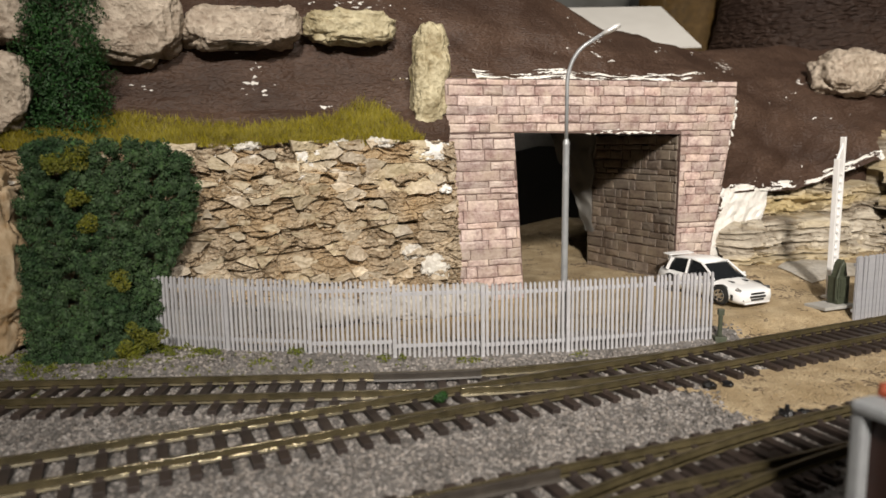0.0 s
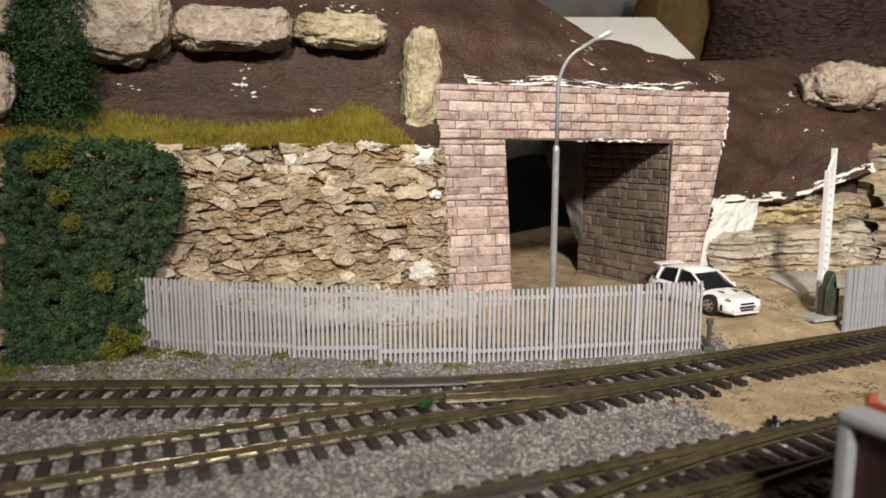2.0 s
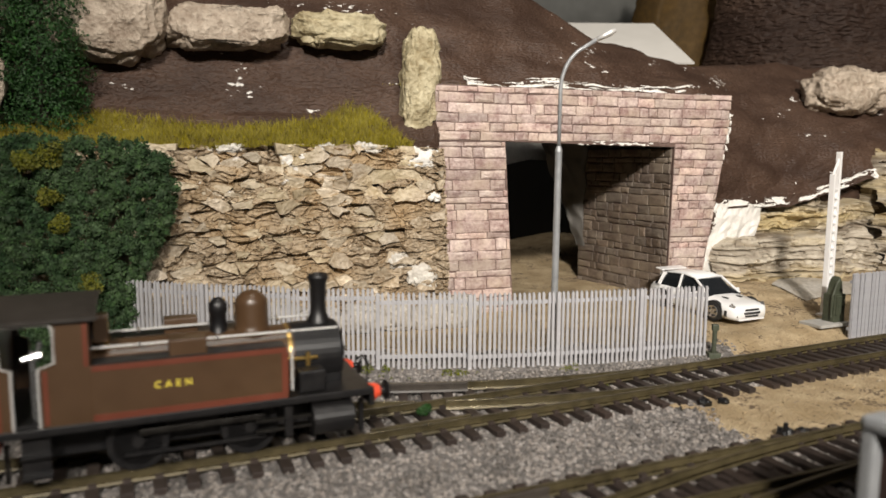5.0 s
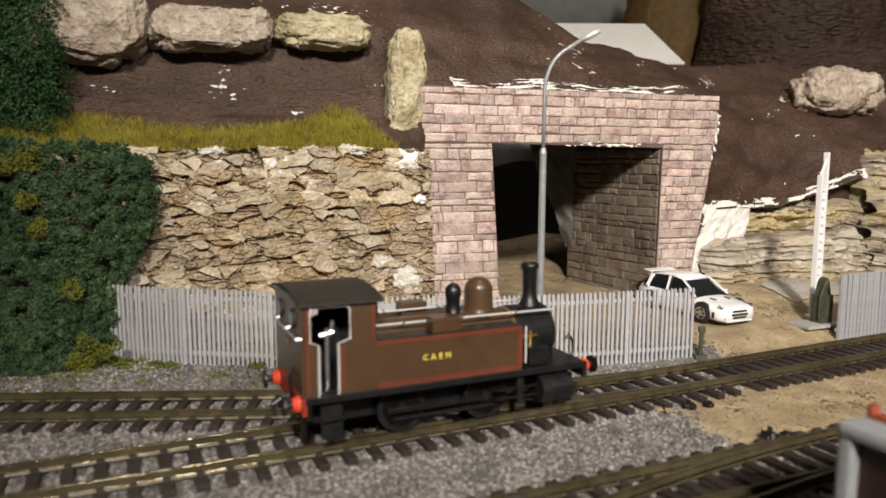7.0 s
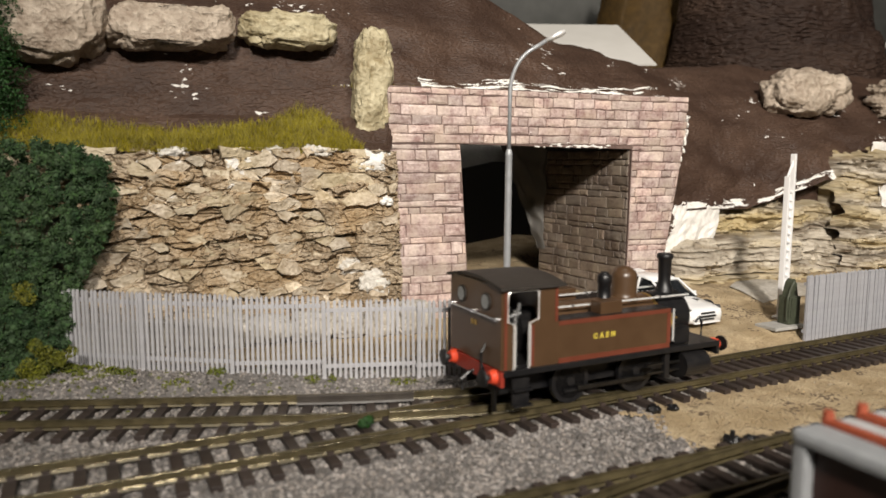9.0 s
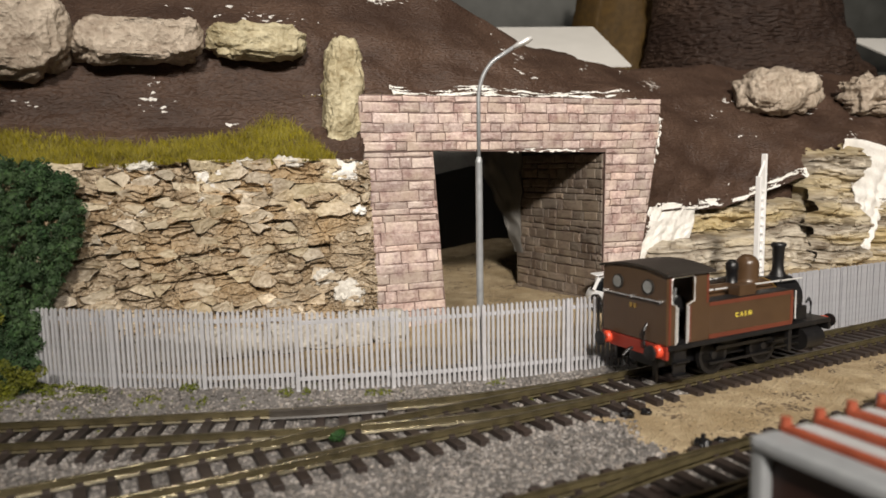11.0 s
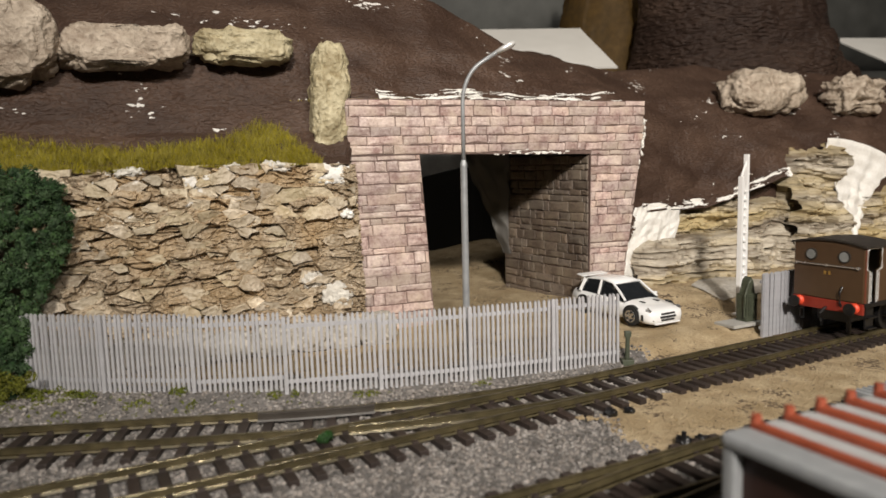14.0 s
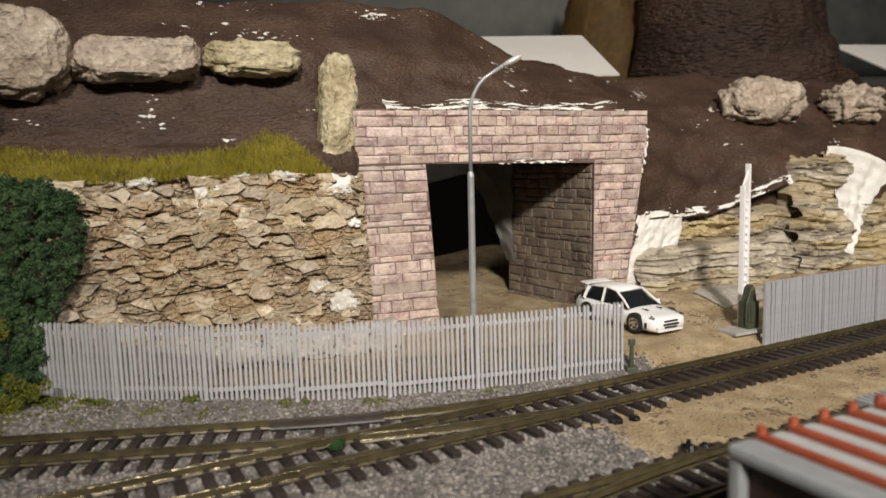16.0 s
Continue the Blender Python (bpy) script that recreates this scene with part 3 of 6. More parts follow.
def rail_part(pts, parent, drop=0.0, material=None, name="rail", label=""):
    """A rail of foot, web and head swept along a path, its foot and the corners of its head in bright metal."""
    prof = [(-0.00095, 0.0), (-0.00072, 0.00055), (-0.0003, 0.0008), (-0.0003, 0.0017), (-0.00055, 0.0019), (-0.00055, 0.00242), (-0.00042, 0.0025),
            (0.00042, 0.0025), (0.00055, 0.00242), (0.00055, 0.0019), (0.0003, 0.0017), (0.0003, 0.0008), (0.00072, 0.00055), (0.00095, 0.0)]
    verts, faces, n = [], [], len(prof)
    for i, p in enumerate(pts):
        t = (pts[min(i + 1, len(pts) - 1)] - pts[max(i - 1, 0)]).normalized()
        side = Vector((-t.y, t.x, 0))
        verts += [p + side * a + Vector((0, 0, RAILTOP - 0.0025 - drop + h)) for a, h in prof]
    top = []
    for i in range(len(pts) - 1):
        for k in range(n):
            if k in (1, 5, 7, 11):
                top.append(len(faces))
            faces.append((i * n + k, i * n + (k + 1) % n, (i + 1) * n + (k + 1) % n, (i + 1) * n + k))
    faces += [tuple(range(n)), tuple(range((len(pts) - 1) * n, len(pts) * n))]
    me = bpy.data.meshes.new(name)
    me.from_pydata([tuple(v) for v in verts], [], faces)
    me.materials.append(material or M["rail"])
    me.materials.append(material or M["head"])
    for k in top:
        me.polygons[k].material_index = 1
    return mesh_part(name, me, None, parent, label)


def along(pts, spacing, start=0.0):
    """Places and headings at even spacing along a path."""
    out, need, run = [], start, 0.0
    for a, b in zip(pts, pts[1:]):
        l = (b - a).length
        while need <= run + l:
            k = (need - run) / l
            out.append((a.lerp(b, k), math.degrees(math.atan2(b.y - a.y, b.x - a.x))))
            need += spacing
        run += l
    return out


def sleeper_mesh(length):
    bm = box(bmesh.new(), (0, 0, -0.0003), (0.0027, length, 0.0018), 0.0002)
    for side in (-1, 1):
        box(bm, (0, side * 0.00825, 0.0009), (0.0016, 0.0030, 0.0009))
    me = bpy.data.meshes.new("sleeper")
    bmesh.ops.recalc_face_normals(bm, faces=bm.faces)
    bm.to_mesh(me)
    bm.free()
    me.materials.append(M["sleeper"])
    return me


SLEEPERS = []


def lay_sleepers(track, places, me, half, shift=0.0):
    rng = random.Random(4)
    for p, a in places:
        ob = mesh_part("sleeper", me, None, track)
        ob.matrix_basis = pose(p.x, p.y, rng.uniform(-0.0001, 0.0001), 0, 0, a + rng.uniform(-1, 1)) @ pose(0, shift, 0)
        SLEEPERS.append((p.x, p.y, radians(a), half, shift))


def tracks():
    me = sleeper_mesh(0.030)
    main = thing("railway_track", Matrix(), "model railway track, tarnished brass-brown rails on dark plastic sleepers", "track", "tracks")
    path = main_path(-0.34, 0.42)
    for d in (-0.00825, 0.00825):
        rail_part(offset_path(path, d), main)
    cut = [q for q in path if q.x <= 0.1]
    lay_sleepers(main, along(cut, 0.0068), me, 0.015)
    lay_sleepers(main, along([q for q in path if q.x > 0.1], 0.0053), me, 0.015)
    branch = thing("turnout_branch", Matrix(), "curved branch of a model turnout joining the main track, tarnished rails", "track", "tracks")
    bp = branch_path()
    far, near = offset_path(bp, 0.00825), offset_path(bp, -0.00825)
    rail_part(far[:-2], branch, 0.00006)
    rail_part([q for q in near if q.x < -0.004], branch, 0.00006)
    rail_part([q for q in near if 0.004 < q.x < 0.09], branch, 0.00010, label="closure rail")
    rail_part([q for q in offset_path(bp, 0.0066) if -0.024 < q.x < 0.014], branch, -0.0002, M["check"], "check_rail", "dark plastic check rail")
    rail_part([q for q in offset_path(path, -0.0066) if -0.02 < q.x < 0.012], main, -0.0002, M["rail"], "check_rail")
    lay_sleepers(branch, along([q for q in bp if q.x < -0.012], 0.0068, 0.002), me, 0.015)
    wide = sleeper_mesh(0.021)
    lay_sleepers(branch, along([q for q in bp if -0.008 < q.x < 0.05], 0.0068), wide, 0.0105, 0.004)
    front = thing("railway_track", Matrix(), "model railway track with a turnout, tarnished rails on dark sleepers", "track", "tracks")
    fp = front_path()
    for d in (-0.00825, 0.00825):
        rail_part(offset_path(fp, d), front)
    rail_part([q for q in offset_path(fp, 0.0064) if -0.02 < q.x < 0.032], front, -0.0002, M["check"], "check_rail", "dark plastic check rail")
    fb = front_branch()
    for d in (-0.00825, 0.00825):
        rail_part(offset_path(fb, d)[:-3], front, 0.00008)
    lay_sleepers(front, along(fp, 0.0068), me, 0.015)
    lay_sleepers(front, along([q for q in fb if q.x < 0.085], 0.0068), wide, 0.0105, -0.005)
    siding = thing("railway_track", Matrix(), "model railway siding under the grey wagon", "track", "tracks")
    sp = [Vector((x, 0.0755 + 0.40 * x, 0)) for x in steps(-0.02, 0.32, 20)]
    for d in (-0.00825, 0.00825):
        rail_part(offset_path(sp, d), siding)
    lay_sleepers(siding, along(sp, 0.0068), me, 0.015)


def ballast():
    """Loose grains on the ballast bed, thinner on the sand, none on the sleepers and rails."""
    rng = np.random.default_rng(11)
    sl = np.array(SLEEPERS)
    pts = []
    for x, y in zip(rng.uniform(-0.24, 0.125, 80000), rng.uniform(0.10, 0.285, 80000)):
        z = ballast_zone(x, y)
        if z < -0.004 or (z < 0 and rng.random() > 0.35):
            continue
        if abs(x) > 0.72 * y + 0.03:
            continue
        dx, dy = x - sl[:, 0], y - sl[:, 1]
        ca, sa = np.cos(sl[:, 2]), np.sin(sl[:, 2])
        u, v = np.abs(dx * ca + dy * sa), np.abs(-dx * sa + dy * ca - sl[:, 4])
        if np.any((u < 0.0017) & (v < sl[:, 3])):
            if rng.random() > 0.012:
                continue
        pts.append((x, y, ground_z(x, y)))
    pts = np.array(pts)
    n = len(pts)
    r = rng.uniform(0.00034, 0.00072, n) * rng.choice([1.0, 1.0, 1.25], n)
    pts[:, 2] += r * rng.uniform(-0.1, 0.45, n)
    base = np.array([(1, 0, 0), (-1, 0, 0), (0, 1, 0), (0, -1, 0), (0, 0, 1), (0, 0, -1)], float)
    tri = np.array([(0, 2, 4), (2, 1, 4), (1, 3, 4), (3, 0, 4), (2, 0, 5), (1, 2, 5), (3, 1, 5), (0, 3, 5)])
    q = rng.normal(0, 1, (n, 3, 3))
    q, _ = np.linalg.qr(q)
    shape = base[None] * rng.uniform(0.7, 1.3, (n, 6, 1))
    shape = np.einsum("nij,nkj->nki", q, shape) * r[:, None, None]
    shape[:, :, 2] *= 0.75
    verts = (pts[:, None, :] + shape).reshape(-1, 3)
    faces = (tri[None] + (np.arange(n) * 6)[:, None, None]).reshape(-1, 3)
    me = bpy.data.meshes.new("ballast")
    me.from_pydata(verts.tolist(), [], faces.tolist())
    tagged(mesh_part("ballast", me, M["ballast"]), "loose grey granite ballast grains around the tracks", "ballast", kind="stuff")


# ---- bank ----
PROFILES = [   # position along the bank, then (depth, height) from foot to crest
    (-0.30, [(-0.012, 0.074), (-0.004, 0.079), (0.008, 0.088), (0.014, 0.100), (0.019, 0.128), (0.060, 0.152), (0.14, 0.156)]),
    (-0.02, [(-0.012, 0.074), (-0.004, 0.079), (0.008, 0.088), (0.014, 0.101), (0.021, 0.128), (0.060, 0.155), (0.14, 0.157)]),
    (-0.001, [(-0.011, 0.074), (-0.004, 0.079), (0.007, 0.090), (0.012, 0.101), (0.021, 0.124), (0.060, 0.156), (0.14, 0.157)]),
    (0.004, [(0.003, 0.082), (0.006, 0.092), (0.010, 0.100), (0.016, 0.106), (0.026, 0.128), (0.060, 0.158), (0.14, 0.158)]),
    (0.055, [(0.003, 0.090), (0.005, 0.096), (0.008, 0.101), (0.016, 0.106), (0.028, 0.126), (0.060, 0.156), (0.12, 0.157)]),
    (0.085, [(0.003, 0.090), (0.005, 0.096), (0.008, 0.101), (0.016, 0.106), (0.030, 0.120), (0.060, 0.146), (0.10, 0.147)]),
    (0.112, [(0.003, 0.090), (0.005, 0.096), (0.008, 0.101), (0.016, 0.106), (0.032, 0.116), (0.070, 0.134), (0.10, 0.134)]),
    (0.144, [(0.0068, 0.030), (0.0068, 0.060), (0.0075, 0.090), (0.018, 0.106), (0.036, 0.116), (0.080, 0.134), (0.11, 0.132)]),
    (0.156, [(0.010, 0.046), (0.013, 0.057), (0.019, 0.073), (0.028, 0.092), (0.046, 0.110), (0.090, 0.132), (0.12, 0.131)]),
    (0.200, [(0.014, 0.046), (0.020, 0.056), (0.026, 0.070), (0.038, 0.088), (0.056, 0.106), (0.100, 0.128), (0.13, 0.127)]),
    (0.255, [(0.016, 0.060), (0.022, 0.072), (0.030, 0.084), (0.042, 0.096), (0.062, 0.112), (0.110, 0.134), (0.14, 0.134)]),
    (0.320, [(0.018, 0.062), (0.026, 0.076), (0.034, 0.088), (0.046, 0.100), (0.066, 0.114), (0.110, 0.132), (0.14, 0.130)]),
    (0.55, [(0.018, 0.062), (0.026, 0.076), (0.034, 0.088), (0.046, 0.100), (0.066, 0.114), (0.110, 0.128), (0.14, 0.126)]),
]


def hill_point(s, v):
    k = v * 6
    i = min(5, int(k))
    f = k - i
    out = []
    for _, prof in PROFILES:
        a, b = prof[i], prof[i + 1]
        out.append((a[0] + (b[0] - a[0]) * f, a[1] + (b[1] - a[1]) * f))
    d = lerp_table([(p[0], o[0]) for p, o in zip(PROFILES, out)], s)
    z = lerp_table([(p[0], o[1]) for p, o in zip(PROFILES, out)], s)
    w = 0.0022 * fbm(s * 38, v * 7, 5.0, 4)
    return bank(s, d - w, z + 0.8 * w)


def hill():
    tagged(grid("hillside", steps(-0.30, 0.55, 330), steps(0, 1, 90), hill_point, M["brown"]),
           "dark brown painted plaster hillside with white flecks showing through", "hillside", kind="structure")


def voronoi(seeds, aspect, bounds):
    """Cells round the seeds, clipped to a rectangle, with one axis stretched."""
    cells = []
    for i, (x, z) in enumerate(seeds):
        poly = [(bounds[0], bounds[2]), (bounds[1], bounds[2]), (bounds[1], bounds[3]), (bounds[0], bounds[3])]
        order = np.argsort((seeds[:, 0] - x) ** 2 + ((seeds[:, 1] - z) * aspect) ** 2)[1:24]
        for j in order:
            ox, oz = seeds[j]
            nx, nz = ox - x, (oz - z) * aspect * aspect
            c = nx * (x + ox) / 2 + nz * (z + oz) / 2
            out = []
            for (ax, az), (bx, bz) in zip(poly, poly[1:] + poly[:1]):
                fa, fb = nx * ax + nz * az - c, nx * bx + nz * bz - c
                if fa <= 0:
                    out.append((ax, az))
                if fa * fb < 0:
                    k = fa / (fa - fb)
                    out.append((ax + (bx - ax) * k, az + (bz - az) * k))
            poly = out
            if len(poly) < 3:
                break
        cells.append(poly)
    return cells


def wall_depth(s, z):
    return -0.0195 + 0.0085 * (z - 0.003) / 0.072


COURSES = [   # the wall's open bed joints: height, slope, and the stretch that each runs
    (0.0655, -0.02, -0.060, 0.001), (0.0490, 0.04, -0.130, -0.050), (0.0555, 0.03, -0.050, 0.001), (0.0390, 0.06, -0.120, -0.072),
    (0.0385, 0.08, -0.055, 0.001), (0.0270, 0.09, -0.128, -0.060), (0.0318, 0.03, -0.060, 0.001), (0.0190, 0.02, -0.130, 0.001),
]


def rubble_wall():
    """A cast wall of rough rubble: a lumpy mortar face with each stone standing out of it."""
    wall = thing("rubble_wall", BANK, "rough tan rubble stone retaining wall with white plaster traces", "stone wall")
    top = lambda s: 0.0745 + 0.0015 * fbm(s * 90, 1, 2, 3)

    def face(s, v):
        z = 0.0052 + (top(s) - 0.0052) * v
        bend = noise.noise(Vector((s * 120, z * 150, 3)))
        q = Vector((s * 95 + 0.45 * bend, z * 235 + 0.5 * noise.noise(Vector((s * 110, z * 150, 8))), 2.0))
        dist, pts = noise.voronoi(q, distance_metric="DISTANCE")
        q2 = Vector((q.x * 2.6 + 4, q.y * 2.0, 7.0))
        dist2, pts2 = noise.voronoi(q2, distance_metric="MANHATTAN")
        h = 0.0020 * noise.cell(pts[0] * 31.7) + 0.0013 * (q.y - pts[0].y) * noise.cell(pts[0] * 17.1) + 0.0012 * (q.x - pts[0].x) * noise.cell(pts[0] * 11.3)
        h -= 0.0013 * max(0.0, 1 - (dist[1] - dist[0]) / 0.10)
        h += 0.0009 * noise.cell(pts2[0] * 23.0) + 0.0006 * (q2.y - pts2[0].y) * noise.cell(pts2[0] * 9.0) - 0.0005 * max(0.0, 1 - (dist2[1] - dist2[0]) / 0.16)
        h += 0.0007 * fbm(s * 420, z * 800, 4, 4)
        for base, rise, s0, s1 in COURSES:
            if s0 < s < s1:
                gap = abs(z - base - rise * (s - s0) - 0.0007 * noise.noise(Vector((s * 55, base * 900, 1))))
                h -= 0.0022 * max(0.0, 1 - gap / 0.00055)
        return Vector((s, wall_depth(s, z) - h, z))
    grid("wall_relief", steps(-0.176, 0.0015, 560), steps(0, 1, 270), face, M["earth"], wall, smooth=False)
    bm = box(bmesh.new(), (-0.087, -0.002, 0.036), (0.177, 0.012, 0.070))
    part("wall_core", bm, M["earth"], wall)
    rng = np.random.default_rng(5)
    seeds = []
    while len(seeds) < 330:
        p = np.array((rng.uniform(-0.135, 0.0), rng.uniform(0.006, 0.075)))
        need = rng.choice([0.0026, 0.0044, 0.0080])
        if all((p[0] - q[0]) ** 2 + ((p[1] - q[1]) * 2.0) ** 2 > need ** 2 for q in seeds):
            seeds.append(p)
        elif rng.random() < 0.002:
            seeds.append(p)
    seeds = np.array(seeds)
    for cell, (cx, cz) in zip(voronoi(seeds, 2.0, (-0.137, 0.0005, 0.0050, 0.0755)), seeds):
        if len(cell) < 3 or rng.random() < 0.52:
            continue
        shrink = rng.uniform(0.80, 1.05)
        c = Vector((cx, wall_depth(cx, cz), cz))
        tilt_x, tilt_z = rng.normal(0, 0.20), rng.normal(-0.06, 0.26)
        out = rng.uniform(0.0001, 0.0017)
        ring = []
        for (ax, az), (bx, bz) in zip(cell, cell[1:] + cell[:1]):
            l = math.hypot(bx - ax, bz - az)
            m = max(1, int(l / 0.0024))
            for k in range(m):
                f = k / m
                ring.append(((ax + (bx - ax) * f - cx) * shrink + rng.normal(0, 0.00042), (az + (bz - az) * f - cz) * shrink + rng.normal(0, 0.00032)))
        bm = bmesh.new()
        layers = []
        for scale, depth in ((1.0, 0.002), (0.985, -0.4 * out), (0.93, -out), (0.55, -out * 1.02)):
            layers.append([bm.verts.new((c.x + x * scale, c.y + depth + (tilt_x * x + tilt_z * z) * (scale if depth < 0 else 0) * 0.8 + (rng.normal(0, 0.00016) if depth < 0 else 0), c.z + z * scale)) for x, z in ring])
        k = len(ring)
        for u, w in zip(layers, layers[1:]):
            for i in range(k):
                bm.faces.new((u[i], u[(i + 1) % k], w[(i + 1) % k], w[i]))
        bm.faces.new(layers[-1])
        part("stone", bm, M["rubble"], wall)


def wall_plaster():
    for k, (s, z, w, h) in enumerate(((-0.0085, 0.0705, 0.014, 0.0095), (-0.030, 0.0745, 0.010, 0.0035), (-0.047, 0.0742, 0.008, 0.003), (-0.082, 0.0738, 0.010, 0.003), (-0.0095, 0.0235, 0.012, 0.0105), (-0.019, 0.030, 0.008, 0.006), (-0.0035, 0.055, 0.005, 0.003))):
        me = rock_mesh("plaster_lump", (w, 0.0032, h * 0.85), k * 3.1 + 1, M["plaster" if k in (0, 6) else "palest"], 0.7, 0.5, detail=4)
        ob = mesh_part("plaster_lump", me, None)
        ob.matrix_world = BANK @ pose(s, wall_depth(s, z) + 0.0005, z, 0, 8 * math.sin(k * 2.0), 0)
        tagged(ob, "chalky white plaster lump on the stone wall", "plaster", "plaster lumps")


def pale_stones():
    """Whitened stones along the foot of the wall, behind the fence."""
    rng = random.Random(17)
    s = -0.118
    while s < 0.002:
        w = rng.uniform(0.009, 0.017)
        me = rock_mesh("pale_stone", (w, 0.0065, rng.uniform(0.010, 0.0135)), rng.random() * 30, M["foot"], 0.5, 0.22, detail=4)
        ob = mesh_part("pale_stone", me, None)
        q = bank(s + w / 2, -0.0215, 0)
        ob.matrix_world = BANK @ pose(s + w / 2, -0.0215, ground_z(q.x, q.y) + 0.0058, 0, rng.uniform(-6, 6), 0)
        tagged(ob, "whitened lumpy stone at the foot of the rubble wall", "rock", "pale stones")
        s += w * 0.94


def brick_run(wall, poly_edges, z0, z1, course, length, depth, m, material, rng, inset=0.00016):
    """Courses of brick between two slanting edges; poly_edges(z) gives the left and right end."""
    z, row = z0, 0
    while z < z1 - 0.001:
        h = min(course * rng.choice([0.68, 0.85, 1.0, 1.12, 1.28]), z1 - z)
        if z1 - z - h < 0.0018:
            h = z1 - z
        la, ra = poly_edges(z)
        lb, rb = poly_edges(z + h)
        x = -rng.uniform(0.1, 0.9) * length
        while x < ra - la:
            w = length * rng.choice([0.45, 0.62, 0.85, 1.0, 1.25, 1.5])
            a, b = max(0.0, x), min(ra - la, x + w)
            x += w
            if b - a < 0.0012:
                continue
            g = inset
            fa, fb = a / (ra - la), b / (ra - la)
            lo = [la + (ra - la) * fa + g, la + (ra - la) * fb - g]
            hi = [lb + (rb - lb) * fa + g, lb + (rb - lb) * fb - g]
            bm = bmesh.new()
            j = [rng.uniform(-0.00035, 0.00025) for _ in range(4)]
            quad = [(lo[0], z + g + j[0]), (lo[1], z + g + j[1]), (hi[1], z + h - g + j[2]), (hi[0], z + h - g + j[3])]
            ring = []
            for (px, pz), (qx, qz) in zip(quad, quad[1:] + quad[:1]):
                ring.append((px + rng.uniform(-0.00012, 0.00012), pz))
                for f in (0.33, 0.67):
                    ring.append((px + (qx - px) * f, pz + (qz - pz) * f + rng.uniform(-0.00022, 0.00022)))
            cx, cz = sum(q[0] for q in ring) / len(ring), sum(q[1] for q in ring) / len(ring)
            inner = [(px + math.copysign(min(0.0002, abs(cx - px) * 0.3), cx - px), pz + math.copysign(min(0.0002, abs(cz - pz) * 0.3), cz - pz)) for px, pz in ring]
            r0 = [bm.verts.new(m @ Vector((px, 0.0003, pz))) for px, pz in ring]
            r1 = [bm.verts.new(m @ Vector((px, -depth * 0.5, pz))) for px, pz in ring]
            r2 = [bm.verts.new(m @ Vector((px, -depth - rng.uniform(0, 0.00008), pz))) for px, pz in inner]
            swell = rng.uniform(0.0001, 0.0004)
            r3 = [bm.verts.new(m @ Vector((px + (cx - px) * 0.42, -depth - swell * rng.uniform(0.6, 1.2), pz + (cz - pz) * 0.42))) for px, pz in inner]
            for u, v in ((r0, r1), (r1, r2), (r2, r3)):
                for i in range(12):
                    bm.faces.new((u[i], u[(i + 1) % 12], v[(i + 1) % 12], v[i]))
            bm.faces.new(r3)
            part("brick", bm, material, wall)
        z += h
        row += 1


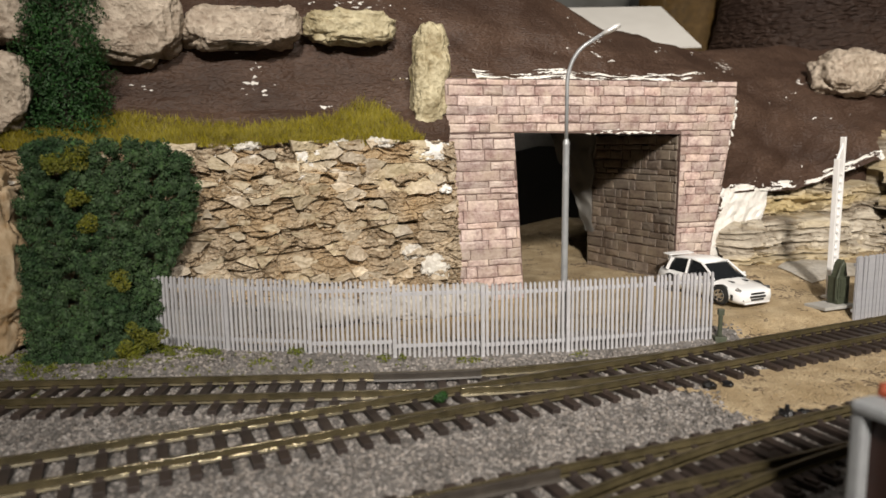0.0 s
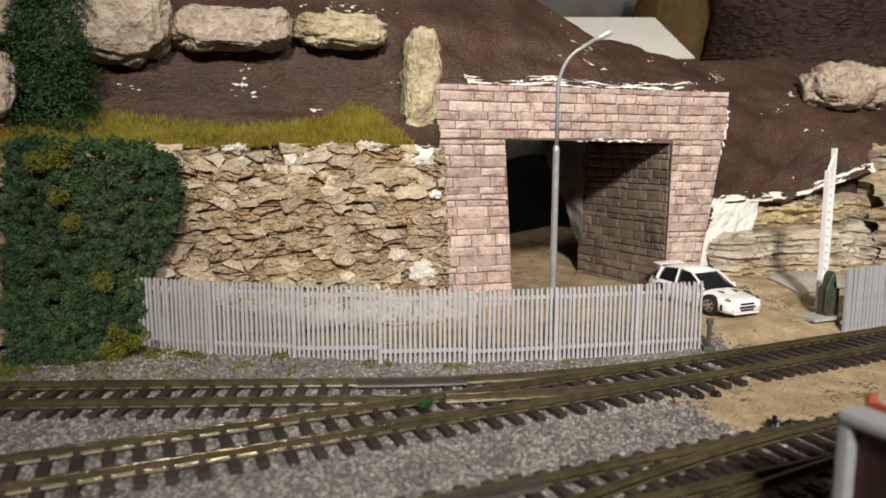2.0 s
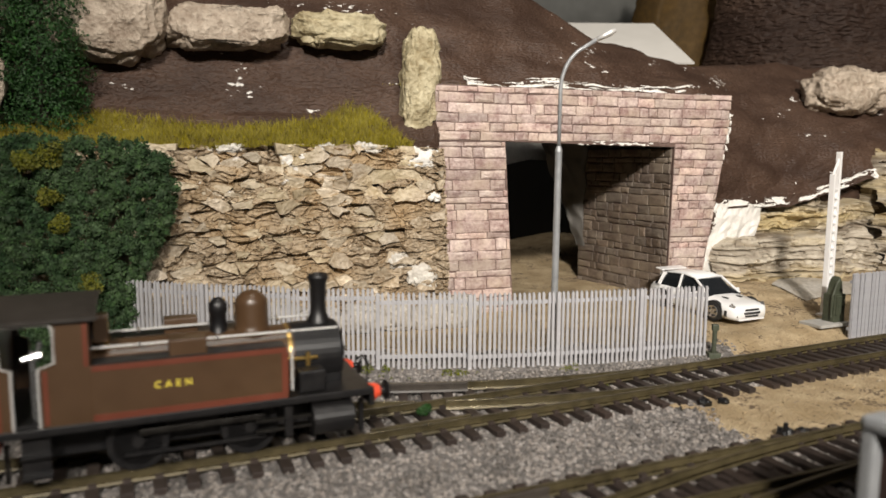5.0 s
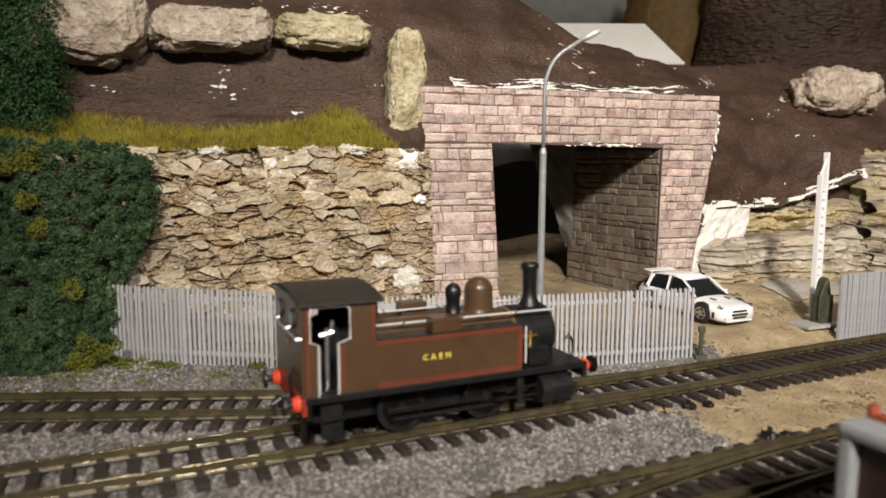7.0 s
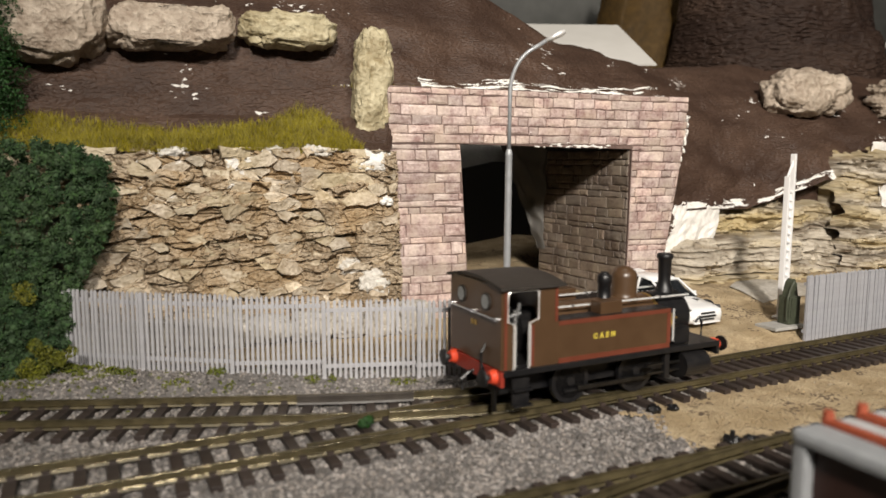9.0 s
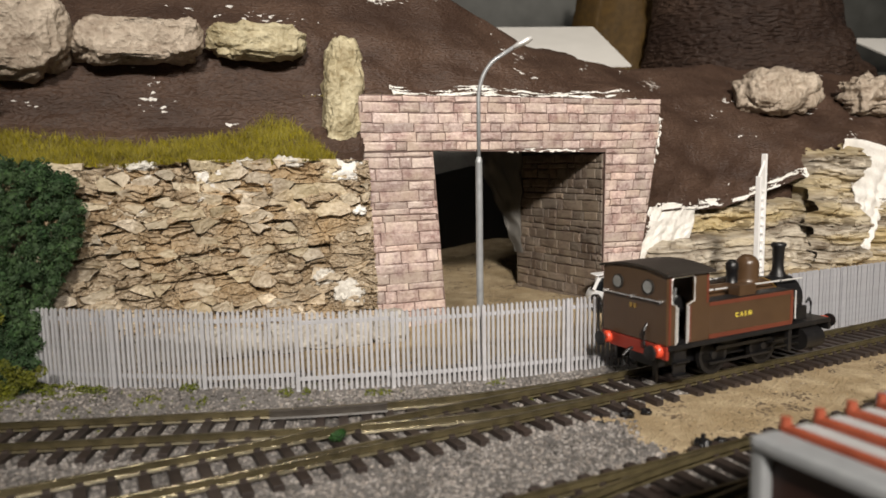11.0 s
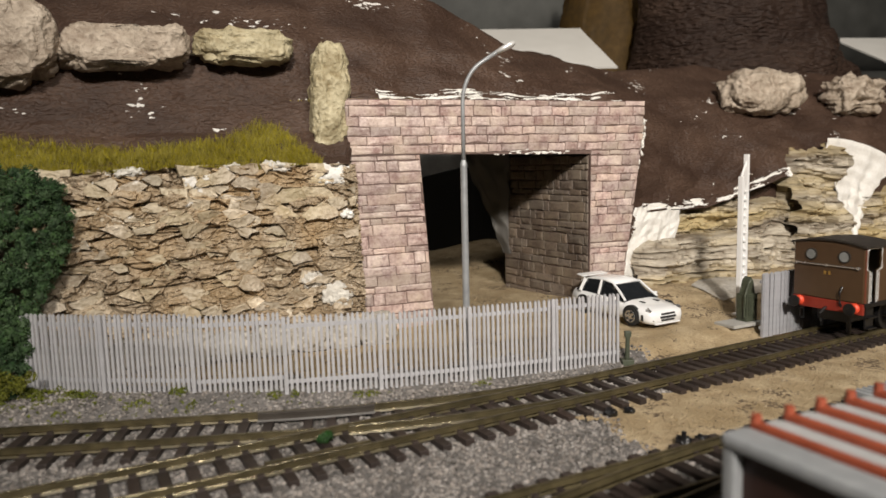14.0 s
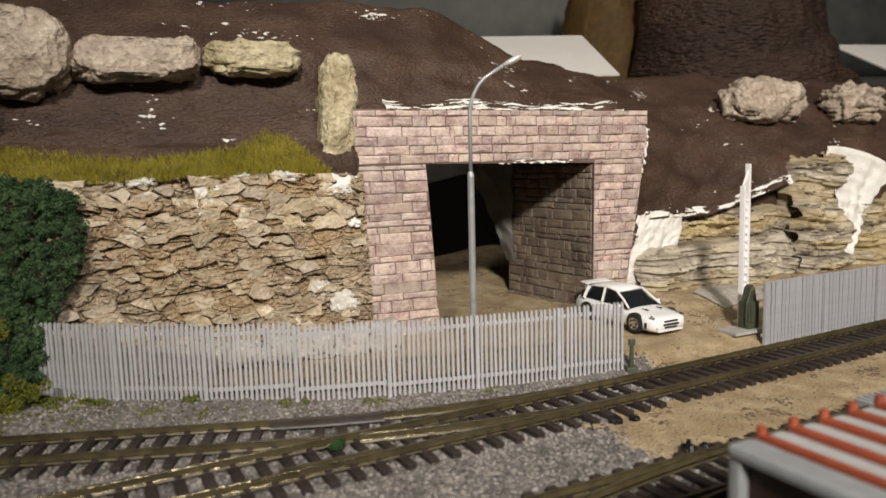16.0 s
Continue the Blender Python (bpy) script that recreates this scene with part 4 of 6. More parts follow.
def portal():
    """The tunnel mouth: two jambs, a lintel and a slanting inner side wall, faced with printed brick."""
    rng = random.Random(8)
    gate = thing("tunnel_portal", BANK, "pinkish brick-faced tunnel portal of printed card with a flat lintel", "tunnel portal")
    left = lambda z: (0.0044 - 0.0040 * z / 0.101, 0.0376 - 0.0050 * z / 0.078)
    right = lambda z: (0.1170 + 0.0012 * z / 0.078, 0.1345 + 0.0142 * min(1, z / 0.09))
    lint = lambda z: (0.0044 - 0.0040 * z / 0.101, 0.1345 + 0.0142 * min(1, z / 0.09))
    bm = bmesh.new()
    prism(bm, [(left(0)[0], 0.002), (left(0)[1], 0.002), (left(0.0778)[1], 0.0778), (left(0.0778)[0], 0.0778)], 0, 0.006)
    part("jamb", bm, M["mortar"], gate)
    bm = bmesh.new()
    prism(bm, [(right(0)[0], 0.002), (right(0)[1], 0.002), (right(0.076)[1], 0.0762), (right(0.076)[0], 0.0762)], 0, 0.0012)
    part("jamb", bm, M["mortar"], gate)
    bm = bmesh.new()
    prism(bm, [(0.0013, 0.0779), (0.0325, 0.0779), (0.1183, 0.0763), (0.1465, 0.0763), (0.1485, 0.1008), (0.0003, 0.1012)], 0, 0.006)
    part("lintel", bm, M["mortar"], gate)
    brick_run(gate, left, 0.0022, 0.0777, 0.0041, 0.0115, 0.0004, Matrix(), M["brick"], rng)
    brick_run(gate, right, 0.0022, 0.0780, 0.0039, 0.0090, 0.0004, Matrix(), M["brick"], rng)
    brick_run(gate, lint, 0.0781, 0.1009, 0.0034, 0.0105, 0.0004, Matrix(), M["brick"], rng)
    # inner side wall runs back and inwards from the edge of the opening
    a, b = Vector((0.1178, 0.0013, 0)), Vector((0.1052, 0.066, 0))
    m = Matrix.Translation(b) @ Matrix.Rotation(math.atan2(a.y - b.y, a.x - b.x), 4, "Z")
    l = (a - b).length
    bm = box(bmesh.new(), (l / 2, 0.003, 0.039), (l, 0.0055, 0.074), 0, m)
    part("side_wall", bm, M["mortar"], gate)
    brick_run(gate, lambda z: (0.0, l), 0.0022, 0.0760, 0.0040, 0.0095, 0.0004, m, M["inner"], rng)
    # unseen black slab, added above the opening
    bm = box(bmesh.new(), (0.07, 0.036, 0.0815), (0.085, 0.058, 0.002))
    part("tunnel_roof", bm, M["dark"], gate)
    # ragged white plaster on the outer edge and under the lintel
    bm = bmesh.new()
    for i in range(34):
        z = rng.uniform(0.068, 0.092)
        c = Vector((right(z)[1] + rng.uniform(-0.0005, 0.0012), rng.uniform(-0.0006, 0.002), z))
        made = bmesh.ops.create_icosphere(bm, subdivisions=1, radius=1.0, matrix=Matrix.Translation(c) @ Matrix.Diagonal((rng.uniform(0.0003, 0.0008), 0.0008, rng.uniform(0.0005, 0.0016), 1)))
    tagged(part("plaster_trace", bm, M["plaster"], gate, "ragged white plaster smear"), kind="stuff")
    bm = bmesh.new()
    for i in range(40):
        s = rng.uniform(0.068, 0.106)
        c = Vector((s, -0.0003, 0.0772 + rng.uniform(-0.0004, 0.0006) + (0.0022 * rng.random() if 0.075 < s < 0.084 else 0)))
        bmesh.ops.create_icosphere(bm, subdivisions=1, radius=1.0, matrix=Matrix.Translation(c) @ Matrix.Diagonal((rng.uniform(0.0006, 0.0018), 0.0003, rng.uniform(0.0002, 0.0006), 1)))
    tagged(part("plaster_trace", bm, M["plaster"], gate, "ragged white plaster smear"), kind="stuff")


def tunnel_back():
    # black board added where the depth lies in the lintel's shadow
    board = thing("tunnel_shade_board", BANK, "black board added deep inside the tunnel, standing in for shade", "board")
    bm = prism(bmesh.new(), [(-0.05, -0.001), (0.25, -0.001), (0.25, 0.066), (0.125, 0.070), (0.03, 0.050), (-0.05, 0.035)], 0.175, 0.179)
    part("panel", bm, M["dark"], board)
    sheet = thing("grey_sheet", BANK, "plain grey sheet standing behind the tunnel", "sheet")
    bm = prism(bmesh.new(), [(-0.09, -0.001), (0.3, -0.001), (0.3, 0.10), (-0.09, 0.10)], 0.215, 0.218)
    part("panel", bm, M["slab"], sheet)
    hang = thing("plaster_cloth", BANK, "stiff plaster cloth hanging inside the tunnel, darkened for shade", "cloth")

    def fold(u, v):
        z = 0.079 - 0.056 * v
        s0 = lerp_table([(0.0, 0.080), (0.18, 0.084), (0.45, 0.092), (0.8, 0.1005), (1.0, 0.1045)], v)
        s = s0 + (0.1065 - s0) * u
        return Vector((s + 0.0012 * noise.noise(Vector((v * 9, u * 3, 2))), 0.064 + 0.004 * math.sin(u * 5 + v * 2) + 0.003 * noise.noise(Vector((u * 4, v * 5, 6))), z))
    # pale cloth given the dark wall grey, so its shade is in the colour
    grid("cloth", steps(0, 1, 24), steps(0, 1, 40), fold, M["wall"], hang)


def strata(name, s0, s1, z0, z1, depth, seed, label, slope=0.010, mat_key="strata"):
    """A face of thin rock ledges, uneven in outline, standing on the ground."""
    ob = thing(name, BANK, label, "rock", "rock outcrops")
    edge = lambda s: min(1.0, 0.35 + 6 * min(s - s0, s1 - s) / (s1 - s0))

    def face(u, v):
        s = s0 + (s1 - s0) * u
        hi = z0 + (z1 - z0) * (0.90 + 0.14 * noise.noise(Vector((s * 60, seed, 0))) + 0.05 * noise.noise(Vector((s * 260, seed, 4)))) * edge(s) ** 0.2
        z = z0 + (hi - z0) * v
        zz = z + 0.0045 * noise.noise(Vector((s * 26, z * 22, seed))) + 0.0008 * noise.noise(Vector((s * 120, z * 90, seed)))
        ss = s + 0.0030 * noise.noise(Vector((z * 130, s * 60, seed)))
        w = zz * 150
        row = math.floor(w)
        f = w - row
        cell = math.floor(ss * 34 + 17.3 * row)
        fine_row = math.floor(zz * 560)
        fine_cell = math.floor(ss * 130 + 7.7 * fine_row)
        bold = 0.5 + 1.1 * abs(noise.noise(Vector((s * 40, z * 45, seed + 2))))
        ledge = 0.0046 * bold * noise.cell(Vector((row + 0.5, cell + 0.5, seed))) + 0.0013 * noise.cell(Vector((fine_row + 0.5, fine_cell + 0.5, seed + 3)))
        ledge += 0.0022 * bold * f - 0.0030 * max(0.0, 1 - f / 0.14) + 0.0009 * fbm(s * 220, z * 500, seed, 4)
        d = depth + slope * v - ledge - 0.0085 * fbm(s * 30, z * 36, seed, 4) + 0.010 * (1 - edge(s)) + 0.012 * max(0, v - 0.95) / 0.05
        return Vector((s + 0.0015 * noise.noise(Vector((z * 150, s * 30, seed))), d, z))
    grid("rock_face", steps(0, 1, int(1900 * (s1 - s0)) + 30), steps(0, 1, 150), face, M[mat_key], ob, smooth=False)
    bm = box(bmesh.new(), ((s0 + s1) / 2, depth + slope + 0.012, (z0 + z1 * 0.8) / 2), ((s1 - s0) * 0.8, 0.012, z1 * 0.8 - z0), 0.002)
    part("rock_core", bm, M[mat_key], ob)
    return ob


def set_rock(name, s, d, z, size, seed, key, label, turn=0.0, square=0.55, rough=0.11, layer=0.0):
    me = rock_mesh(name, size, seed, M[key], square, rough, layer)
    ob = mesh_part(name, me, None)
    ob.matrix_world = BANK @ pose(s, d, z, 0, turn, 0)
    return tagged(ob, label, "rock", "loose rocks")


def rocks():
    set_rock("rock", -0.1265, 0.012, 0.1225, (0.044, 0.022, 0.031), 1, "pale", "large pale grey-tan cast rock set into the brown slope", 4, 0.5, 0.12)
    set_rock("rock", -0.0810, 0.013, 0.1208, (0.047, 0.020, 0.0165), 2, "pale", "long pale cast rock slab set into the brown slope", -2, 0.42, 0.10)
    set_rock("rock", -0.0368, 0.014, 0.1222, (0.037, 0.016, 0.0120), 3, "yellowrock", "yellowish layered cast rock set into the brown slope", 0, 0.5, 0.11, 0.2)
    set_rock("rock", -0.0048, 0.005, 0.0990, (0.0152, 0.013, 0.0500), 4, "yellowrock", "upright narrow pale yellow rock beside the portal", 3, 0.55, 0.11)
    set_rock("rock", -0.170, 0.008, 0.1235, (0.030, 0.018, 0.024), 5, "pale", "pale cast rock beside the conifer", 0)
    set_rock("rock", -0.171, -0.002, 0.094, (0.030, 0.020, 0.030), 6, "pale", "pale cast rock beside the conifer", 10)
    set_rock("rock", -0.173, -0.014, 0.036, (0.028, 0.022, 0.068), 7, "cork", "tall ochre and cream cast rock beside the bush", 0, 0.5, 0.16)
    set_rock("rock", 0.268, 0.047, 0.1105, (0.054, 0.030, 0.0265), 8, "pale", "pale faceted boulder on the brown slope", -4, 0.72, 0.12)
    set_rock("rock", 0.342, 0.045, 0.1092, (0.037, 0.020, 0.020), 9, "pale", "small layered pale boulder on the brown slope", 0, 0.7, 0.16, 0.35)


def right_bank():
    p = thing("plaster_patch", BANK, "bare white plaster patch beside the portal", "plaster")
    grid("patch", steps(0, 1, 40), steps(0, 1, 50), lambda u, v: Vector(((0.134 + 0.013 * v) * (1 - u) + (0.179 + 0.002 * math.sin(v * 9)) * u, 0.0085 + 0.004 * u - 0.0012 * fbm(u * 9, v * 11, 1, 4), 0.002 + (0.047 + 0.003 * noise.noise(Vector((u * 9, 0, 2)))) * v)), M["plaster"], p)
    strata("rock_outcrop", 0.173, 0.276, 0.004, 0.055, 0.010, 3, "layered tan rock outcrop at the foot of the slope")
    strata("rock_outcrop", 0.258, 0.298, 0.006, 0.083, 0.003, 9, "tall layered grey-tan rock outcrop below the slope")
    strata("rock_outcrop", 0.304, 0.400, 0.006, 0.056, 0.007, 14, "grey layered rock outcrop below the slope")
    strata("rock_ledge", 0.147, 0.236, 0.004, 0.036, -0.005, 21, "low yellowish layered rock ledge standing on the sand", 0.014)
    p = thing("plaster_patch", BANK, "bare white plaster running down between two rock faces", "plaster")
    grid("patch", steps(0, 1, 30), steps(0, 1, 40), lambda u, v: Vector((0.292 + 0.060 * u * (0.15 + 0.85 * v * v) + 0.004 * math.sin(v * 5), 0.009 - 0.0015 * fbm(u * 6, v * 8, 7, 4) - 0.0006 * math.sin(v * 60) + 0.007 * v, 0.012 + (0.070 - 0.016 * u * u) * v)), M["plaster"], p)
    p = thing("plaster_patch", BANK, "thin greyish white plaster spill on the sand by the rocks", "plaster")
    grid("patch", steps(0, 1, 40), steps(0, 1, 14), bank_patch, M["foot"], p)
    flecks(0.150, 0.34, 0.0, 0.075, 70, 5.0, 0.02, 3, "white plaster showing along the top of the rocks")
    flecks(0.018, 0.145, 0.22, 0.50, 75, 7.0, 0.05, 8, "ragged white plaster smeared above the lintel")
    back = box(bmesh.new(), (0.30, 0.030, 0.030), (0.33, 0.006, 0.062), 0.001, BANK)
    tagged(part("bank_backing", back, M["brown"]), "brown painted backing behind the rock faces", "hillside", kind="structure")


def flecks(s0, s1, v0, v1, fs, fv, cut, seed, label):
    """Thin ragged patches of plaster lying on the hillside, where a noise field is high."""
    ns, nv = int((s1 - s0) / 0.0003), int((v1 - v0) * 260)
    verts, faces, index = [], [], {}
    us, vs = steps(s0, s1, ns), steps(v0, v1, nv)

    def corner(i, j):
        if (i, j) not in index:
            p = hill_point(us[i], vs[j]) + BANK.to_3x3() @ Vector((0, -0.0005, 0.0003))
            p += Vector((noise.noise(Vector((i * 0.7, j * 0.7, 1))), noise.noise(Vector((i * 0.7, j * 0.7, 9))), noise.noise(Vector((i * 0.7, j * 0.7, 5))))) * 0.0002
            index[i, j] = len(verts)
            verts.append(p)
        return index[i, j]
    for j in range(nv):
        fade = min(1.0, 4 * min(j + 1, nv - j) / nv)
        for i in range(ns):
            if fbm(us[i] * fs, vs[j] * fv * 6, seed, 6) + 0.25 * noise.noise(Vector((us[i] * 900, vs[j] * 160, seed))) > cut + 0.25 * (1 - fade):
                faces.append((corner(i, j), corner(i + 1, j), corner(i + 1, j + 1), corner(i, j + 1)))
    p = thing("plaster_trace", Matrix(), label, "plaster", "plaster traces")
    tagged(raw("trace", verts, faces, M["plaster"], p), kind="stuff")


def bank_patch(u, v):
    s, d = 0.168 + 0.078 * u, -0.034 + (0.022 + 0.006 * math.sin(u * 7)) * v + 0.004 * math.sin(u * 5)
    q = bank(s, d, 0)
    return Vector((s, d, ground_z(q.x, q.y) + 0.0007 * math.sin(math.pi * u) * math.sin(math.pi * v) + 0.0007))


def backdrop():
    """What lies behind the layout: brown cloth-covered mounds, an ochre one, white card sheets and rolled grey sheeting."""
    m1 = thing("cloth_mound", pose(0.275, 0.60, 0), "dark brown plaster-cloth mound behind the slope", "mound", kind="structure")

    def mound(cx, w, h, dep, seed, flare=0.0):
        def f(u, v):
            a = math.pi * u
            x = cx - w / 2 * math.cos(a) * (1 - 0.35 * v) + flare * u * (0.6 + 1.4 * (1 - v) ** 2)
            y = -dep * math.sin(a) * (1 - 0.45 * v)
            wob = 0.006 * fbm(u * 5, v * 5, seed, 4)
            return Vector((x + wob, y - wob, 0.05 + (h - 0.05) * v + wob))
        return f
    grid("cloth", steps(0, 1, 90), steps(0, 1, 70), mound(0.005, 0.150, 0.235, 0.09, 2, 0.060), M["net"], m1)
    m2 = thing("ochre_mound", pose(0.225, 0.66, 0), "ochre brown painted mound behind the slope", "mound", kind="structure")
    grid("cloth", steps(0, 1, 60), steps(0, 1, 50), mound(0.0, 0.12, 0.26, 0.05, 6), M["ochre"], m2)
    for c, a, size in (((0.132, 0.575, 0.160), 0, (0.105, 0.11)), ((0.487, 0.60, 0.152), 5, (0.13, 0.11))):
        bm = box(bmesh.new(), (0, 0, 0), (*size, 0.0012))
        ob = part("white_card", bm, M["card"])
        ob.matrix_world = pose(*c, 24, 0, a)
        tagged(ob, "plain white card sheet lying behind the hill", "card")
    for y, z, r in ((0.84, 0.235, 0.075), (0.86, 0.375, 0.08), (0.78, 0.10, 0.07)):
        bm = bmesh.new()
        for xa, xb in ((-0.7, 0.9),):
            rod(bm, (xa, y, z), (xb, y + 0.02, z - 0.01), r, segs=28)
        tagged(part("sheet_roll", bm, M["roll"], smooth=True), "dusty grey roll of sheeting lying along the back", "roll", "sheet rolls")
    bm = box(bmesh.new(), (0.1, 0.80, 0.012), (1.8, 0.26, 0.035))
    tagged(part("back_shelf", bm, M["wall"]), "plain shelf behind the layout", "shelf", kind="structure")


# ---- plants ----
def blob_cloud(rng, n, lobes):
    """Points and outward directions over the surface of overlapping lobes (centre, radii)."""
    c = np.array([l[0] for l in lobes])
    r = np.array([l[1] for l in lobes])
    pick = rng.choice(len(lobes), n, p=(r.prod(1) ** (2 / 3)) / (r.prod(1) ** (2 / 3)).sum())
    d = rng.normal(0, 1, (n, 3))
    d /= np.linalg.norm(d, axis=1)[:, None]
    p = c[pick] + d * r[pick] * rng.uniform(0.75, 1.22, (n, 1)) 
    keep = np.ones(n, bool)
    for i in range(len(lobes)):
        inside = (((p - c[i]) / r[i]) ** 2).sum(1) < 0.5
        keep &= ~inside
    return p[keep], d[keep]


def bush():
    ob = thing("climbing_bush", BANK, "dense dark green foliage climbing the stone wall", "bush")
    rng = np.random.default_rng(21)
    lobes = []
    for _ in range(900):
        z = rng.uniform(0.001, 0.076)
        right = lerp_table([(0.0, -0.120), (0.03, -0.113), (0.045, -0.104), (0.062, -0.099), (0.072, -0.106), (0.078, -0.120)], z)
        left = lerp_table([(0.0, -0.158), (0.04, -0.160), (0.078, -0.155)], z)
        s = rng.uniform(left, right)
        rr = rng.uniform(0.0009, 0.0027)
        mid = 1 - abs((s - (left + right) / 2) / (0.5 * (right - left))) ** 2.5
        d = -0.020 - 0.007 * mid - 0.006 * (1 - z / 0.08) - 0.008 * max(0.0, 1 - z / 0.025) + rng.normal(0, 0.0015)
        lobes.append(((s, d, z), (rr, rr * 0.8, rr)))
    p, d = blob_cloud(rng, 130000, lobes)
    chips("foliage", p, d, (0.00025, 0.0008), 0.9, M["bush"], ob, seed=2)
    bm = bmesh.new()
    bmesh.ops.create_icosphere(bm, subdivisions=2, radius=1.0)
    bm.verts.ensure_lookup_table()
    ball = np.array([v.co[:] for v in bm.verts])
    tris = np.array([[v.index for v in f.verts] for f in bm.faces])
    bm.free()
    n = len(lobes)
    centre = np.array([c for c, r in lobes])[:, None, :]
    size = np.array([r[0] for c, r in lobes])[:, None, None]
    foam = centre + ball[None] * size * 0.66 * rng.uniform(0.7, 1.25, (n, len(ball), 1))
    faces = (tris[None] + (np.arange(n) * len(ball))[:, None, None]).reshape(-1, 3)
    raw("inner_foam", foam.reshape(-1, 3).tolist(), faces.tolist(), M["bush"], ob)
    lime = []
    for s, z, w in ((-0.146, 0.069, 0.006), (-0.137, 0.072, 0.004), (-0.138, 0.058, 0.0035), (-0.136, 0.049, 0.0035), (-0.128, 0.029, 0.0045), (-0.121, 0.010, 0.006), (-0.126, 0.006, 0.005)):
        for _ in range(9):
            rr = rng.uniform(0.0012, 0.0022)
            lime.append(((s + rng.normal(0, w * 0.45), -0.030 - 0.004 * (1 - z / 0.08) - 0.010 * max(0.0, 1 - z / 0.025) + rng.normal(0, 0.001), z + rng.normal(0, w * 0.35)), (rr, rr, rr)))
    p, d = blob_cloud(rng, 9000, lime)
    chips("light_foliage", p, d, (0.0003, 0.0008), 0.7, M["lime"], ob, "yellow-green foliage tuft", seed=3)


def conifer():
    ob = thing("conifer_tree", BANK @ pose(-0.1445, -0.001, 0.078), "dark green model conifer standing on the ledge", "tree")
    bm = bmesh.new()
    rod(bm, (0, 0, 0), (0.0005, 0, 0.100), 0.0018, 0.0005)
    rng = random.Random(5)
    for i in range(46):
        z = 0.004 + 0.092 * i / 46
        a = i * 2.4
        l = 0.0135 * (1 - (z / 0.112) ** 2.2) * rng.uniform(0.8, 1.05) + 0.002
        rod(bm, (0, 0, z), (l * math.cos(a), 0.7 * l * math.sin(a), z + 0.3 * l), 0.0005, 0.0002, 5)
    part("trunk", bm, M["bark"], ob)
    r = np.random.default_rng(6)
    n = 26000
    z = r.uniform(0.001, 0.102, n)
    a = r.uniform(0, math.tau, n)
    lump = 1 + 0.16 * np.sin(a * 5 + z * 300) + 0.12 * np.sin(z * 620 + a * 2)
    rad = (0.0146 * (1 - (z / 0.114) ** 2.4) + 0.0005) * np.sqrt(r.uniform(0.18, 1.0, n)) * lump
    p = np.stack([rad * np.cos(a), 0.75 * rad * np.sin(a), z], 1)
    d = np.stack([np.cos(a), np.sin(a), 0.5 + 0 * a], 1)
    chips("needles", p, d, (0.0004, 0.0010), 0.6, M["tree"], ob, seed=8)


def blades(name, spots, height, lean, material, seed):
    rng = np.random.default_rng(seed)
    n = len(spots)
    h = rng.uniform(*height, n)[:, None]
    d = rng.normal(0, lean, (n, 3))
    d[:, 2] = 1
    d /= np.linalg.norm(d, axis=1)[:, None]
    side = np.cross(d, rng.normal(0, 1, (n, 3)))
    side /= np.linalg.norm(side, axis=1)[:, None]
    w = 0.00014
    p = np.asarray(spots)
    verts = np.stack([p - side * w, p + side * w, p + d * h], 1).reshape(-1, 3)
    me = bpy.data.meshes.new(name)
    me.from_pydata(verts.tolist(), [], [(3 * i, 3 * i + 1, 3 * i + 2) for i in range(n)])
    return mesh_part(name, me, material)


